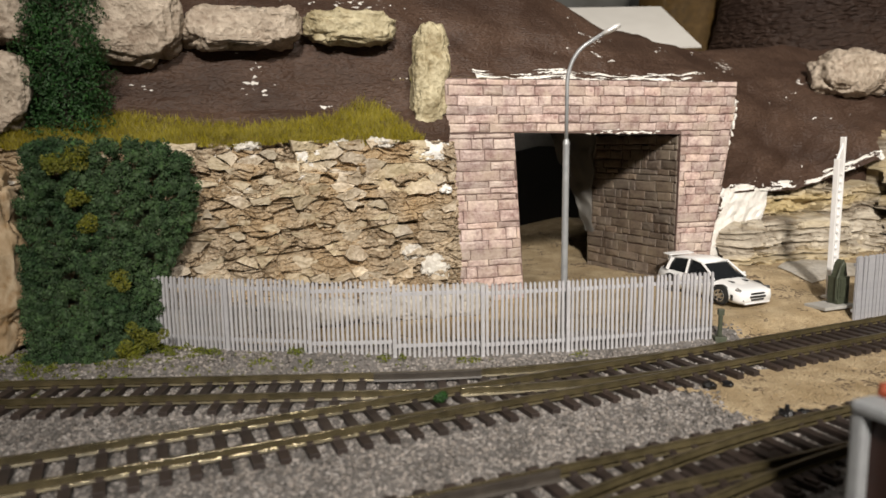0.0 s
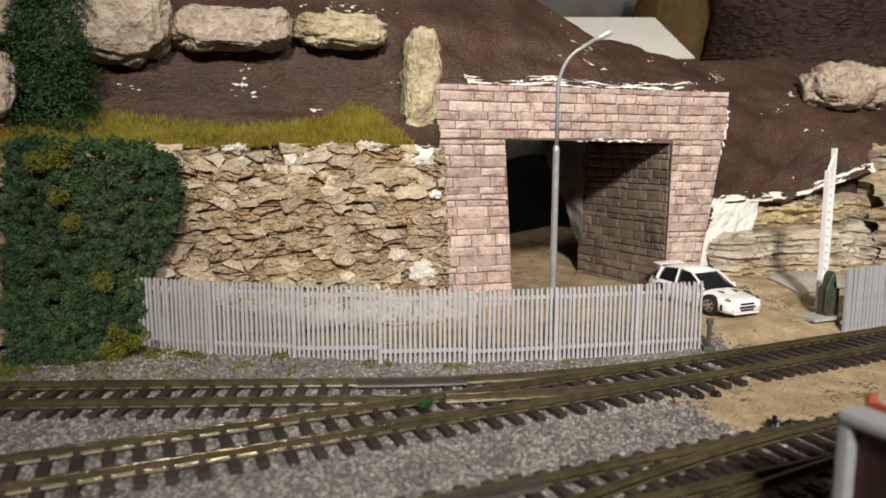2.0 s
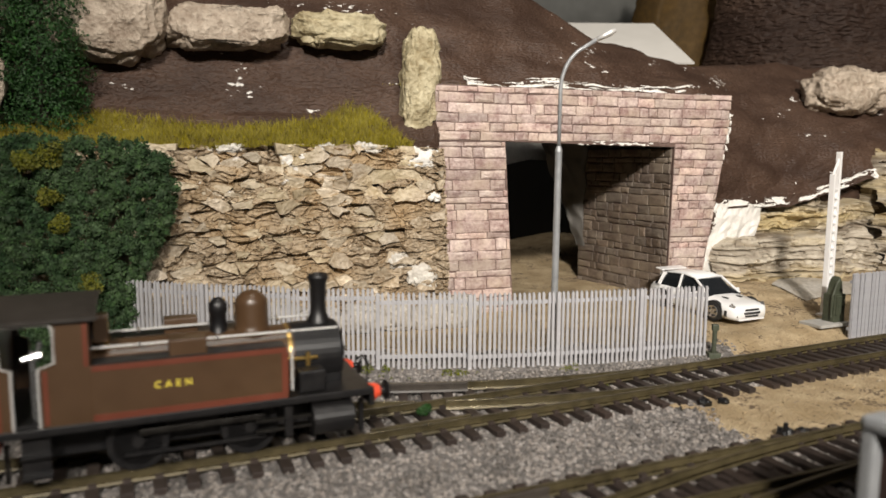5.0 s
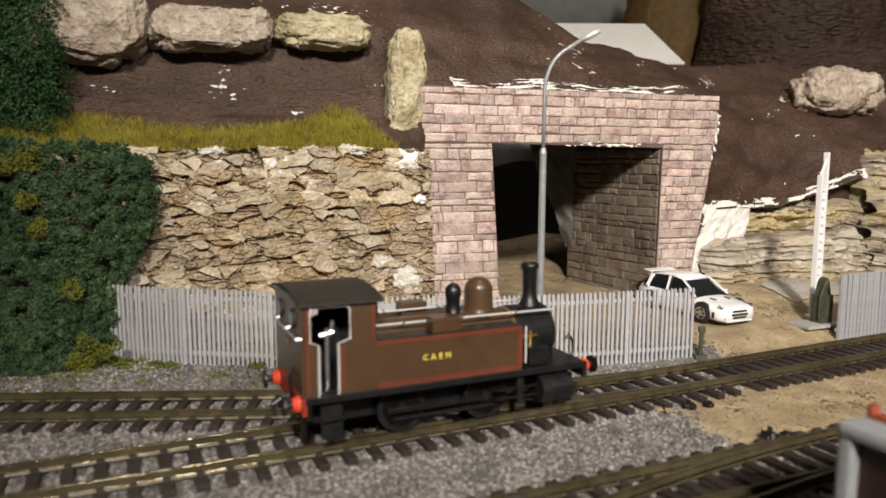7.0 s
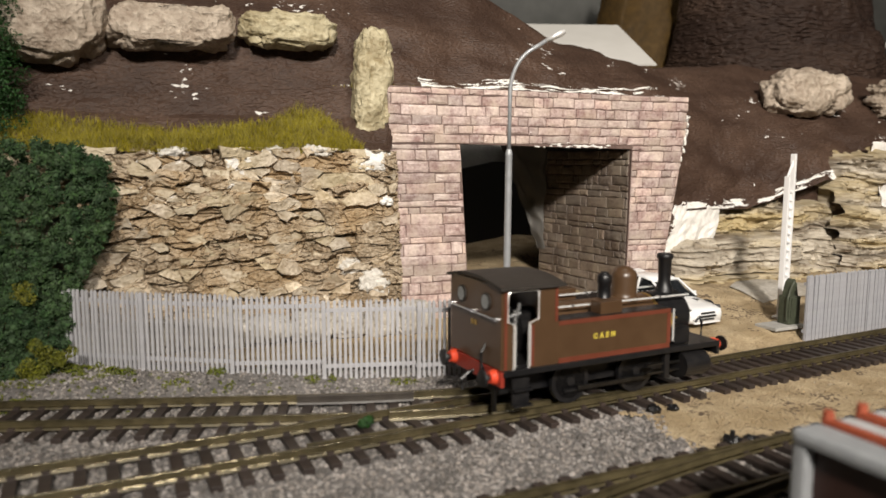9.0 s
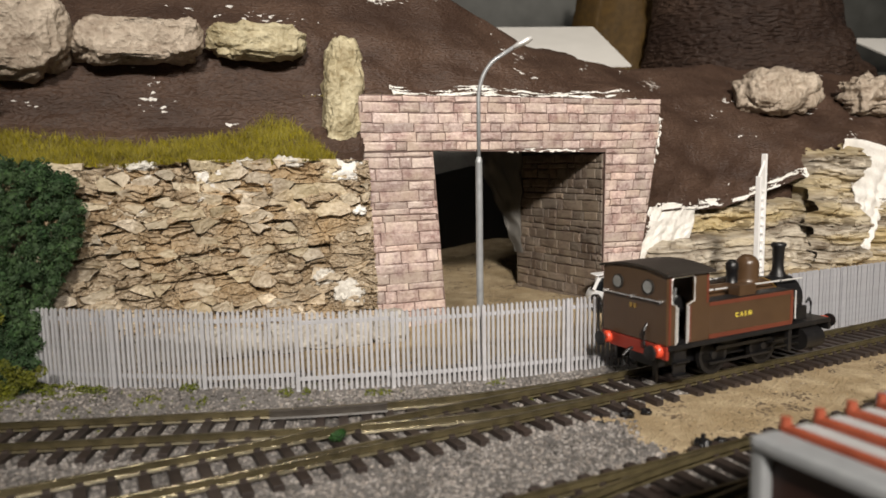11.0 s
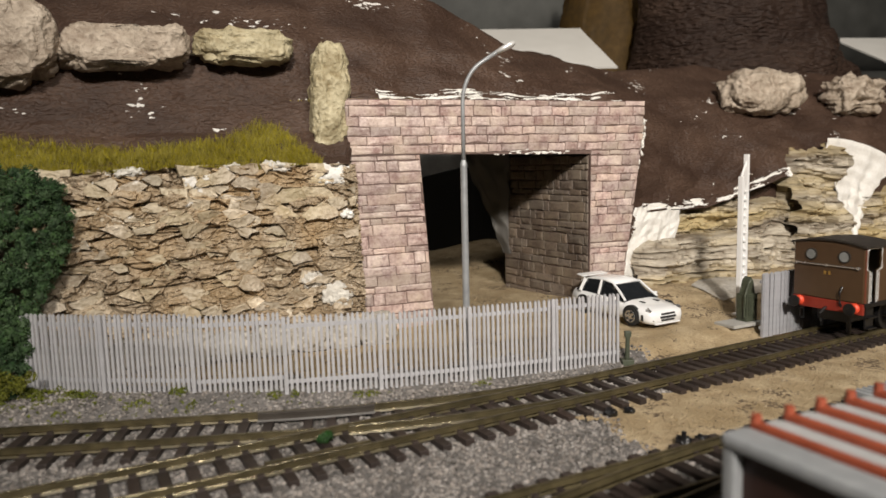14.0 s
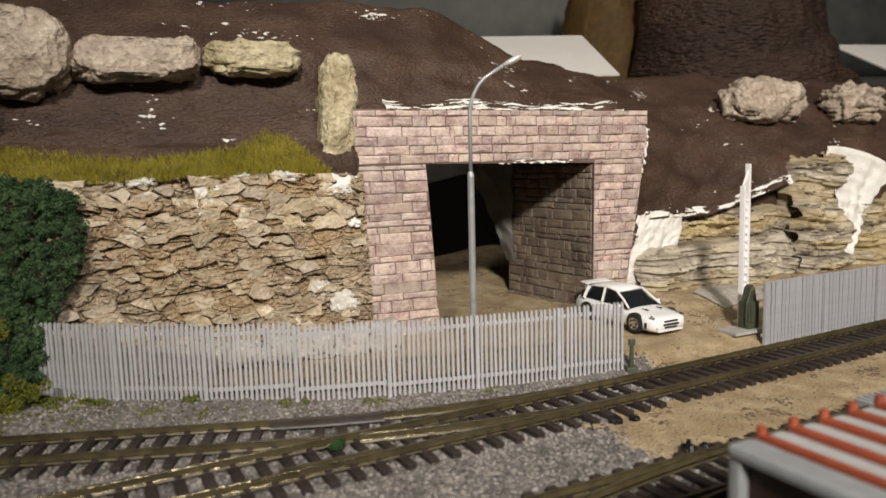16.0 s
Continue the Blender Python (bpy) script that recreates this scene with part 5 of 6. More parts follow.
def grass():
    rng = np.random.default_rng(31)
    spots = []
    while len(spots) < 26000:
        s = rng.uniform(-0.19, -0.012)
        top = lerp_table([(-0.19, 0.078), (-0.15, 0.080), (-0.128, 0.086), (-0.10, 0.083), (-0.084, 0.081), (-0.06, 0.083), (-0.045, 0.085), (-0.032, 0.093), (-0.023, 0.088), (-0.013, 0.0755)], s)
        v = rng.uniform(0, 0.62)
        q = hill_point(s, v)
        if q.z < top + rng.normal(0, 0.0008):
            spots.append(tuple(q))
    tagged(blades("grass", spots, (0.0015, 0.0042), 0.5, M["grass"], 3), "olive yellow static grass strip on top of the wall", "grass", kind="stuff")
    spots = []
    for s0, w, n in ((0.012, 0.012, 350), (0.028, 0.006, 120)):
        for _ in range(n):
            spots.append(tuple(bank(s0 + rng.normal(0, w), 0.004 + rng.uniform(0, 0.003), 0.1005)))
    tagged(blades("grass", spots, (0.0008, 0.002), 0.5, M["grass"], 4), "thin olive grass behind the lintel", "grass", kind="stuff")
    # moss and weeds at the fence's foot
    lobes = []
    for x, y, w, n in ((-0.115, 0.243, 0.010, 46), (-0.098, 0.247, 0.007, 30), (-0.082, 0.243, 0.006, 18), (-0.135, 0.236, 0.014, 40), (-0.052, 0.240, 0.002, 5), (-0.046, 0.236, 0.004, 5),
                       (-0.018, 0.239, 0.003, 4), (0.008, 0.240, 0.002, 4), (-0.06, 0.231, 0.006, 6), (-0.16, 0.232, 0.016, 30), (0.046, 0.246, 0.002, 3), (-0.10, 0.232, 0.030, 170), (-0.14, 0.226, 0.022, 90), (-0.03, 0.236, 0.035, 40)):
        for _ in range(n):
            px, py = x + rng.normal(0, w), y + rng.normal(0, w * 0.3)
            rr = rng.uniform(0.0005, 0.0018) if w < 0.025 else rng.uniform(0.0004, 0.0009)
            lobes.append(((px, py, ground_z(px, py) + rr * 0.3), (rr, rr, rr * 0.8)))
    p, d = blob_cloud(rng, 15000, lobes)
    tagged(chips("moss", p, d, (0.0003, 0.0007), 0.7, M["moss"], None, seed=5), "yellow-green moss and weeds on the ballast edge", "moss", kind="stuff")
    lobes = []
    for x, y, z, w, n in ((-0.001, 0.199, 0.0022, 0.0012, 4),):
        for _ in range(n):
            rr = rng.uniform(0.0006, 0.0012)
            lobes.append(((x + rng.normal(0, w), y + rng.normal(0, w), z), (rr, rr, rr)))
    p, d = blob_cloud(rng, 900, lobes)
    tagged(chips("moss", p, d, (0.0003, 0.0007), 0.7, M["tree"], None, seed=7), "bright green tuft between the rails", "moss", kind="stuff")


# ---- fences ----
def pale_mesh(h, key="fence"):
    bm = bmesh.new()
    prism(bm, [(-0.00062, 0), (0.00062, 0), (0.00062, h - 0.0007), (0.0, h), (-0.00062, h - 0.0007)], -0.00035, 0.00035)
    bmesh.ops.recalc_face_normals(bm, faces=bm.faces)
    me = bpy.data.meshes.new("pale")
    bm.to_mesh(me)
    bm.free()
    me.materials.append(M[key])
    return me


def fence_panel(a, b, pales, h, me, label, group, wide=1.0, key="fence"):
    """One panel of palisade fence between two ground points: pales on two rails, with a post at its start."""
    d = Vector((b[0] - a[0], b[1] - a[1], 0))
    z = 0.5 * (ground_z(*a) + ground_z(*b)) - 0.0004
    ob = thing("palisade_fence", pose(a[0], a[1], z, 0, 0, math.degrees(math.atan2(d.y, d.x))), label, "fence", group)
    l = d.length
    for i in range(pales):
        p = mesh_part("pale", me, None, ob)
        p.matrix_basis = pose((i + 0.5) * l / pales, -0.0004, 0, random.uniform(-0.5, 0.5), random.uniform(-0.6, 0.6), 0) @ Matrix.Diagonal((wide, 1, 1, 1))
    for zz in (0.0042, h - 0.0036):
        part("fence_rail", box(bmesh.new(), (l / 2, 0.0004, zz), (l * 0.998, 0.0008, 0.0013), 0.0001), M[key], ob)
    part("post", box(bmesh.new(), (0.5 * l / pales, -0.0006, (h - 0.0004) / 2), (0.0013, 0.0014, h - 0.0004), 0.0001), M[key], ob)
    return ob


def fences():
    me = pale_mesh(0.0262)
    nodes = [(-0.104, 0.2545), (-0.0765, 0.2465), (-0.0470, 0.2415), (-0.0180, 0.2422), (0.0125, 0.2450), (0.0430, 0.2498), (0.0730, 0.2556), (0.0998, 0.2615)]
    for a, b, n in zip(nodes, nodes[1:], (17, 18, 18, 18, 18, 18, 16)):
        fence_panel(a, b, n, 0.0262, me, "pale grey plastic palisade fence panel beside the track", "palisade fence", 0.72)
    me = pale_mesh(0.0270, "fencedark")
    a, b = Vector((0.1685, 0.2905)), Vector((0.2455, 0.3235))
    step = (b - a) / 2.2
    for i in range(5):
        p, q = a + step * i, a + step * (i + 0.985)
        fence_panel(tuple(p), tuple(q), 17, 0.0270, me, "pale grey plastic palisade fence panel beside the track", "far palisade fence", 1.5, "fencedark")


# ---- lineside things ----
def street_lamp():
    x, y = 0.0437, 0.2572
    z = ground_z(x, y)
    ob = thing("street_lamp", pose(x, y, z), "slender grey metal street lamp with a curved arm", "street lamp")
    part("pole", rod(bmesh.new(), (0, 0, 0), (0.0003, 0, 0.0705), 0.00125, 0.00115, 14), M["lampgrey"], ob, smooth=False)
    part("collar", rod(bmesh.new(), (0.0003, 0, 0.070), (0.0003, 0, 0.0718), 0.0013, 0.0008, 14), M["lampgrey"], ob)
    pts = [(0.0003, 0, 0.0715), (0.0004, 0, 0.087)]
    for k in range(9):
        a = radians(180 - 62 * k / 8)
        pts.append((0.0118 + 0.0114 * math.cos(a), 0, 0.0905 + 0.0152 * math.sin(a)))
    pts.append((0.0130, 0, 0.1080))
    part("arm", bent(bmesh.new(), pts, 0.00068), M["lampgrey"], ob, smooth=True)
    head = pose(0.0152, 0, 0.1090, 0, -27, 0)
    bm = bmesh.new()
    lathe(bm, [(0.0, -0.0030), (0.0008, -0.0028), (0.0011, -0.0008), (0.00125, 0.0015), (0.0009, 0.0029), (0.0, 0.0031)], head @ pose(0, 0, 0, 0, 90, 0) @ Matrix.Diagonal((0.9, 1.3, 1.2, 1)), 14)
    part("lamp_head", bm, M["wire"], ob, "silver lamp head", smooth=True)
    part("foot", rod(bmesh.new(), (0, 0, 0), (0, 0, 0.0012), 0.0022, 0.0018, 14), M["lampgrey"], ob)


def arch_shape(bm, sections, m=None, caps=True):
    """A body lofted from sections, each a list of points with the same count."""
    m = m or Matrix()
    rings = [[bm.verts.new(m @ Vector(p)) for p in s] for s in sections]
    k = len(rings[0])
    for u, v in zip(rings, rings[1:]):
        for i in range(k):
            bm.faces.new((u[i], u[(i + 1) % k], v[(i + 1) % k], v[i]))
    if caps:
        bm.faces.new(rings[0][::-1])
        bm.faces.new(rings[-1])
    return bm


def car():
    """A white rally-style hatchback, its nose along +x."""
    x, y = 0.1215, 0.3205
    ob = thing("car", pose(x, y, ground_z(x, y) - 0.0003, 0, 0, -66) @ Matrix.Diagonal((0.94, 0.94, 0.87, 1)), "white model hatchback car parked on the sand by the tunnel", "car")
    L = 0.0275
    # lower body: stations along x with half width, sill, shoulder and deck heights
    body = []
    for px, w, lo, sh, top in ((-L, 0.0092, 0.0046, 0.0080, 0.0105), (-L + 0.0018, 0.0108, 0.0030, 0.0084, 0.0116), (-0.019, 0.0116, 0.0024, 0.0088, 0.0118), (-0.008, 0.0114, 0.0022, 0.0086, 0.0113), (0.004, 0.0114, 0.0022, 0.0084, 0.0110),
                               (0.012, 0.0115, 0.0024, 0.0080, 0.0104), (0.019, 0.0113, 0.0024, 0.0073, 0.0093), (0.0245, 0.0108, 0.0018, 0.0070, 0.0086), (L - 0.0010, 0.0094, 0.0016, 0.0064, 0.0077), (L, 0.0080, 0.0020, 0.0058, 0.0068)):
        ring = [(px, -w * 0.94, lo), (px, -w, lo + 0.0018), (px, -w, sh - 0.001), (px, -w * 0.95, sh + 0.0008), (px, -w * 0.80, top - 0.0002), (px, -w * 0.4, top + 0.0003)]
        body.append(ring + [(a, -b, c) for a, b, c in ring[::-1]])
    bm = arch_shape(bmesh.new(), body)
    part("body", bm, M["carwhite"], ob, smooth=True)
    roof = []
    for px, w, lo, top in ((-0.0235, 0.0090, 0.0112, 0.0118), (-0.0205, 0.0092, 0.0112, 0.0168), (-0.016, 0.0088, 0.0112, 0.0184), (-0.006, 0.0086, 0.0108, 0.0190), (0.001, 0.0086, 0.0106, 0.0180), (0.0065, 0.0090, 0.0106, 0.0140), (0.0115, 0.0096, 0.0102, 0.0106)):
        ring = [(px, -w * 1.1, lo), (px, -w * 0.98, lo + (top - lo) * 0.6), (px, -w * 0.82, top - 0.0003), (px, -w * 0.4, top)]
        roof.append(ring + [(a, -b, c) for a, b, c in ring[::-1]])
    part("window_band", arch_shape(bmesh.new(), roof), M["glass"], ob, "dark tinted windows", smooth=False)
    skin = []
    for px, w, z in ((-0.0212, 0.0082, 0.0172), (-0.016, 0.0080, 0.0187), (-0.006, 0.0080, 0.0193), (0.0022, 0.0080, 0.0181)):
        ring = [(px, -w, z - 0.0009), (px, -w * 0.9, z - 0.0001), (px, -w * 0.4, z + 0.0003)]
        skin.append(ring + [(a, -b, c) for a, b, c in ring[::-1]])
    part("roof", arch_shape(bmesh.new(), skin), M["carwhite"], ob, smooth=True)
    for side in (-1, 1):
        bm = bmesh.new()
        bent(bm, [(0.0010, side * 0.0079, 0.0178), (0.0064, side * 0.0086, 0.0142), (0.0112, side * 0.0098, 0.0107)], 0.0006, 6)
        part("pillar", bm, M["carwhite"], ob)
        part("pillar", bent(bmesh.new(), [(-0.0065, side * 0.0082, 0.0186), (-0.0072, side * 0.0098, 0.0110)], 0.0006, 6), M["carwhite"], ob)
        part("pillar", bent(bmesh.new(), [(-0.0185, side * 0.0080, 0.0176), (-0.0200, side * 0.0100, 0.0112)], 0.0011, 6), M["carwhite"], ob)
        part("mirror", box(bmesh.new(), (0.0072, side * 0.0121, 0.0116), (0.0016, 0.0022, 0.0015), 0.0004), M["carwhite"], ob)
        for wx in (-0.0165, 0.0165):
            part("wheel_arch", rod(bmesh.new(), (wx, side * 0.0100, 0.0046), (wx, side * 0.01165, 0.0046), 0.0050, segs=24), M["rubber"], ob)
            wheel = part("wheel", rod(bmesh.new(), (wx, side * 0.0085, 0.0043), (wx, side * 0.0119, 0.0043), 0.0043, segs=24), M["rubber"], ob)
            bm = lathe(bmesh.new(), [(0.0, 0.0002), (0.0009, 0.0002), (0.0027, 0.0), (0.0030, 0.0004), (0.0031, -0.001)], pose(wx, side * 0.0119, 0.0043, -90 * side, 0, 0), 20)
            part("rim", bm, M["silver"], wheel, "silver alloy rim", smooth=True)
            for k in range(5):
                a = k * math.tau / 5
                part("spoke_gap", box(bmesh.new(), (wx + 0.0018 * math.cos(a), side * 0.01215, 0.0043 + 0.0018 * math.sin(a)), (0.0008, 0.0003, 0.0008)), M["rubber"], wheel)
        m = pose(0.0243, side * 0.0080, 0.0078, 0, 24, side * -34)
        part("headlight", box(bmesh.new(), (0, 0, 0), (0.0026, 0.0040, 0.0014), 0.0004, m), M["silver"], ob, "clear headlight")
        part("fog_light_recess", box(bmesh.new(), (0.0267, side * 0.0074, 0.0034), (0.0014, 0.0019, 0.0012), 0.0003, None), M["rubber"], ob)
        part("side_vent", box(bmesh.new(), (0.0232, side * 0.0110, 0.0044), (0.0012, 0.0006, 0.0028), 0.0002), M["rubber"], ob)
        part("bonnet_vent", box(bmesh.new(), (0.0160, side * 0.0042, 0.0101), (0.0034, 0.0011, 0.0005), 0.0001, pose(0, 0, 0.0001, 0, 0, 0)), M["rubber"], ob)
    for z, w, px in ((0.0062, 0.0080, 0.0274), (0.0047, 0.0090, 0.0277), (0.0032, 0.0076, 0.0274)):
        part("grille", box(bmesh.new(), (px, 0, z), (0.0008, w, 0.0009), 0.0001), M["rubber"], ob)
    part("splitter", box(bmesh.new(), (0.0262, 0, 0.0016), (0.0030, 0.0150, 0.0007), 0.0002), M["carwhite"], ob)
    part("spoiler", box(bmesh.new(), (0, 0, 0), (0.0046, 0.0160, 0.0006), 0.0002, pose(-0.0232, 0, 0.0186, 0, 8, 0)), M["carwhite"], ob)
    for side in (-1, 1):
        part("spoiler_strut", box(bmesh.new(), (-0.0228, side * 0.0060, 0.0170), (0.0020, 0.0008, 0.0036)), M["carwhite"], ob)


def marker_post():
    x, y = 0.1025, 0.2608
    z = ground_z(x, y)
    ob = thing("marker_post", pose(x, y, z), "short dark green marker post on a small base", "post")
    part("base", box(bmesh.new(), (0, 0, 0.0009), (0.0044, 0.0036, 0.0022), 0.0003), M["boxgreen"], ob)
    part("shaft", rod(bmesh.new(), (0, 0, 0.0015), (0.0002, 0, 0.0105), 0.0009, 0.0008, 10), M["boxgreen"], ob)
    part("head", box(bmesh.new(), (0.0002, 0, 0.0112), (0.0024, 0.0016, 0.0024), 0.0004), M["boxgreen"], ob)


def relay_box():
    x, y = 0.1622, 0.2985
    z = ground_z(x, y)
    ob = thing("lineside_cabinet", pose(x, y, z, 0, 0, 22), "dark green lineside cabinet with a pointed top on a concrete slab", "cabinet")
    part("slab", box(bmesh.new(), (0.002, 0, 0.0004), (0.018, 0.0105, 0.0013), 0.0002), M["slab"], ob, "grey concrete slab")
    part("body", box(bmesh.new(), (0.0062, 0, 0.0068), (0.0062, 0.0056, 0.0118), 0.0003), M["boxgreen"], ob)
    bm = prism(bmesh.new(), [(0.0034, 0.0127), (0.0090, 0.0127), (0.0080, 0.0178), (0.0066, 0.0198), (0.0050, 0.0184)], -0.0016, 0.0016)
    part("top", bm, M["boxgreen"], ob)
    part("door", box(bmesh.new(), (0.0054, -0.0030, 0.0080), (0.0034, 0.0006, 0.0080), 0.0002), M["boxgreen"], ob)
    part("door_handle", box(bmesh.new(), (0.0066, -0.0034, 0.0085), (0.0005, 0.0006, 0.0016)), M["boxgreen"], ob)
    part("arm", bent(bmesh.new(), [(0.0026, -0.002, 0.003), (0.0026, -0.002, 0.012), (0.0044, -0.002, 0.0170), (0.0060, -0.002, 0.0188)], 0.0005, 6), M["boxgreen"], ob)


def mast():
    x, y = 0.1700, 0.3120
    z = ground_z(x, y)
    ob = thing("white_mast", pose(x, y, z, 0, 0, 35), "tall white plastic lattice signal mast", "mast")
    part("post", box(bmesh.new(), (0.0, 0, 0.0305), (0.0014, 0.0022, 0.0610), 0.0002), M["white"], ob)
    part("post", box(bmesh.new(), (0.0042, 0, 0.0352), (0.0014, 0.0022, 0.0704), 0.0002), M["white"], ob)
    part("web", box(bmesh.new(), (0.0021, 0.0006, 0.0280), (0.0030, 0.0006, 0.0540), 0), M["white"], ob)
    for i in range(15):
        part("rung", box(bmesh.new(), (0.0021, -0.0004, 0.004 + 0.0036 * i), (0.0044, 0.0010, 0.0006), 0), M["white"], ob)
        part("knob", box(bmesh.new(), (0.0054, 0, 0.006 + 0.0040 * i), (0.0010, 0.0012, 0.0010), 0.0002), M["white"], ob)
    part("brace", bent(bmesh.new(), [(0.0, 0, 0.0608), (0.0042, 0, 0.0680)], 0.0005, 6), M["white"], ob)
    part("foot", box(bmesh.new(), (0.0021, 0, 0.0004), (0.0080, 0.0050, 0.0012), 0.0002), M["white"], ob)


def clutter():
    rng = random.Random(12)
    for x, y, w in ((0.0925, 0.1868, 0.0042), (0.0985, 0.1895, 0.0030), (0.081, 0.2115, 0.0040), (0.087, 0.2130, 0.0030), (0.0755, 0.2400, 0.0016)):
        me = rock_mesh("dark_clump", (w, w * 0.8, w * 0.55), rng.random() * 9, M["black"], 0.8, 0.5, detail=3)
        ob = mesh_part("dark_clump", me, None)
        ob.matrix_world = pose(x, y, ground_z(x, y) + w * 0.2, 0, 0, rng.uniform(0, 180))
        tagged(ob, "small black lump of glue and ballast", "clump", "dark clumps")
    bm = bmesh.new()
    rod(bm, (0, 0, 0), (0.0002, 0, 0.0032), 0.0007, 0.0006, 10)
    ob = part("peg", bm, M["black"])
    ob.matrix_world = pose(0.0922, 0.1862, ground_z(0.0922, 0.1862) + 0.0008)
    tagged(ob, "tiny black peg sticking up beside the rail", "peg")
    for _ in range(7):
        x, y = 0.0735 + rng.uniform(-0.003, 0.003), 0.2085 + rng.uniform(-0.0015, 0.0015)
        bm = box(bmesh.new(), (0, 0, 0), (rng.uniform(0.002, 0.004), 0.0007, 0.0005), 0.0001)
        ob = part("straw", bm, M["sand"])
        ob.matrix_world = pose(x, y, ground_z(x, y) + 0.0008, 0, 8, rng.uniform(0, 60))
        tagged(ob, "short pale straw on the ballast", "straw", "straws")
    # specks on the sand
    r = np.random.default_rng(9)
    pts = []
    while len(pts) < 7000:
        x, y = r.uniform(0.06, 0.26), r.uniform(0.15, 0.40)
        if ballast_zone(x, y) < 0:
            pts.append((x, y, ground_z(x, y) + 0.0002))
    tagged(chips("sand_specks", np.array(pts), np.tile((0, 0, 1.0), (len(pts), 1)), (0.0002, 0.0006), 0.5, M["grit"], None, seed=4), "grey and brown specks on the sand", "grit", kind="stuff")


def wagon():
    """A grey-framed wagon seen at its corner: dark red end, ribbed roof with rust-red bands."""
    a = math.degrees(math.atan(0.40))
    ob = thing("goods_wagon", pose(0.0705, 0.1195, RAILTOP, 0, 0, a), "pale grey model wagon with rust-red roof bands and dark red end", "wagon")
    # x along the wagon, y towards the far side; its far corner is the origin
    W, H, L = 0.030, 0.0265, 0.12
    y0 = -W
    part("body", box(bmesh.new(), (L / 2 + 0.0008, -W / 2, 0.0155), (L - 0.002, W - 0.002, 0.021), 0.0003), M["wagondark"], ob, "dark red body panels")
    for y in (-0.0012, -W + 0.0012):
        part("corner_post", box(bmesh.new(), (0.0010, y, 0.0145), (0.0026, 0.0026, 0.0230), 0.0007), M["wagongrey"], ob)
    part("end_beam", box(bmesh.new(), (0.0008, -W / 2, 0.0040), (0.0024, W, 0.0026), 0.0005), M["wagongrey"], ob)
    bm = box(bmesh.new(), (0.0022, -W / 2, 0.0258), (0.0062, W, 0.0024), 0.0010)
    part("roof_edge", bm, M["wagongrey"], ob)
    part("roof", box(bmesh.new(), (L / 2 + 0.002, -W / 2, 0.0252), (L - 0.004, W - 0.0006, 0.0022), 0.0004), M["wagongrey"], ob)
    x = 0.0066
    for i in range(13):
        part("roof_strip", box(bmesh.new(), (x + 0.0036, -W / 2, 0.0263), (0.0036, W - 0.001, 0.0012), 0.0004), M["wagonwhite"], ob, "pale roof strip")
        band = part("roof_band", box(bmesh.new(), (x, -W / 2, 0.0265), (0.0018, W - 0.0004, 0.0022), 0.0005), M["wagonred"], ob, "rust-red roof band")
        part("band_knob", rod(bmesh.new(), (x, -0.0008, 0.0268), (x, -0.0008, 0.0288), 0.0010, 0.0008, 10), M["wagonred"], band)
        x += 0.0080
    part("solebar", box(bmesh.new(), (L / 2, -W / 2, 0.0044), (L, W - 0.006, 0.003), 0.0003), M["black"], ob)
    for wx in (0.018, 0.045, 0.085):
        for y in (-W / 2 - 0.00825, -W / 2 + 0.00825):
            part("wheel", rod(bmesh.new(), (wx, y - 0.001, 0.0062), (wx, y + 0.001, 0.0062), 0.0062, segs=24), M["black"], ob)
    ob2 = thing("crossing_panel", pose(0.1535, 0.2085, 0.0, 0, 0, a), "flat grey ribbed crossing panel laid over the near track", "panel")
    part("sheet", box(bmesh.new(), (0.03, -0.016, 0.0016), (0.06, 0.032, 0.0044), 0.0003), M["wagongrey"], ob2)
    for i in range(22):
        part("rib", box(bmesh.new(), (0.0016 + i * 0.0027, -0.016, 0.0039), (0.0010, 0.0316, 0.0006), 0), M["wagongrey"], ob2)


# ---- locomotive ----
WHEEL_R = 0.0063


def text_part(words, size, m, material, parent):
    """Raised lettering in the built-in font, as a mesh."""
    cu = bpy.data.curves.new("lettering", "FONT")
    cu.body, cu.size, cu.extrude, cu.align_x, cu.align_y, cu.space_character = words, size, 0.00006, "CENTER", "CENTER", 1.75
    cu.offset = size * 0.03
    tmp = new("lettering", cu)
    bpy.context.view_layer.update()
    me = bpy.data.meshes.new_from_object(tmp.evaluated_get(bpy.context.evaluated_depsgraph_get()))
    bpy.data.objects.remove(tmp)
    me.name = "lettering"
    me.materials.clear()
    ob = mesh_part("lettering", me, material, parent, "yellow lettering")
    ob.matrix_basis = m
    return ob


def frame_lines(bm, x0, x1, z0, z1, y, w, t):
    for c, s in ((((x0 + x1) / 2, y, z0), (x1 - x0, t, w)), (((x0 + x1) / 2, y, z1), (x1 - x0, t, w)), ((x0, y, (z0 + z1) / 2), (w, t, z1 - z0)), ((x1, y, (z0 + z1) / 2), (w, t, z1 - z0))):
        box(bm, c, s)
    return bm


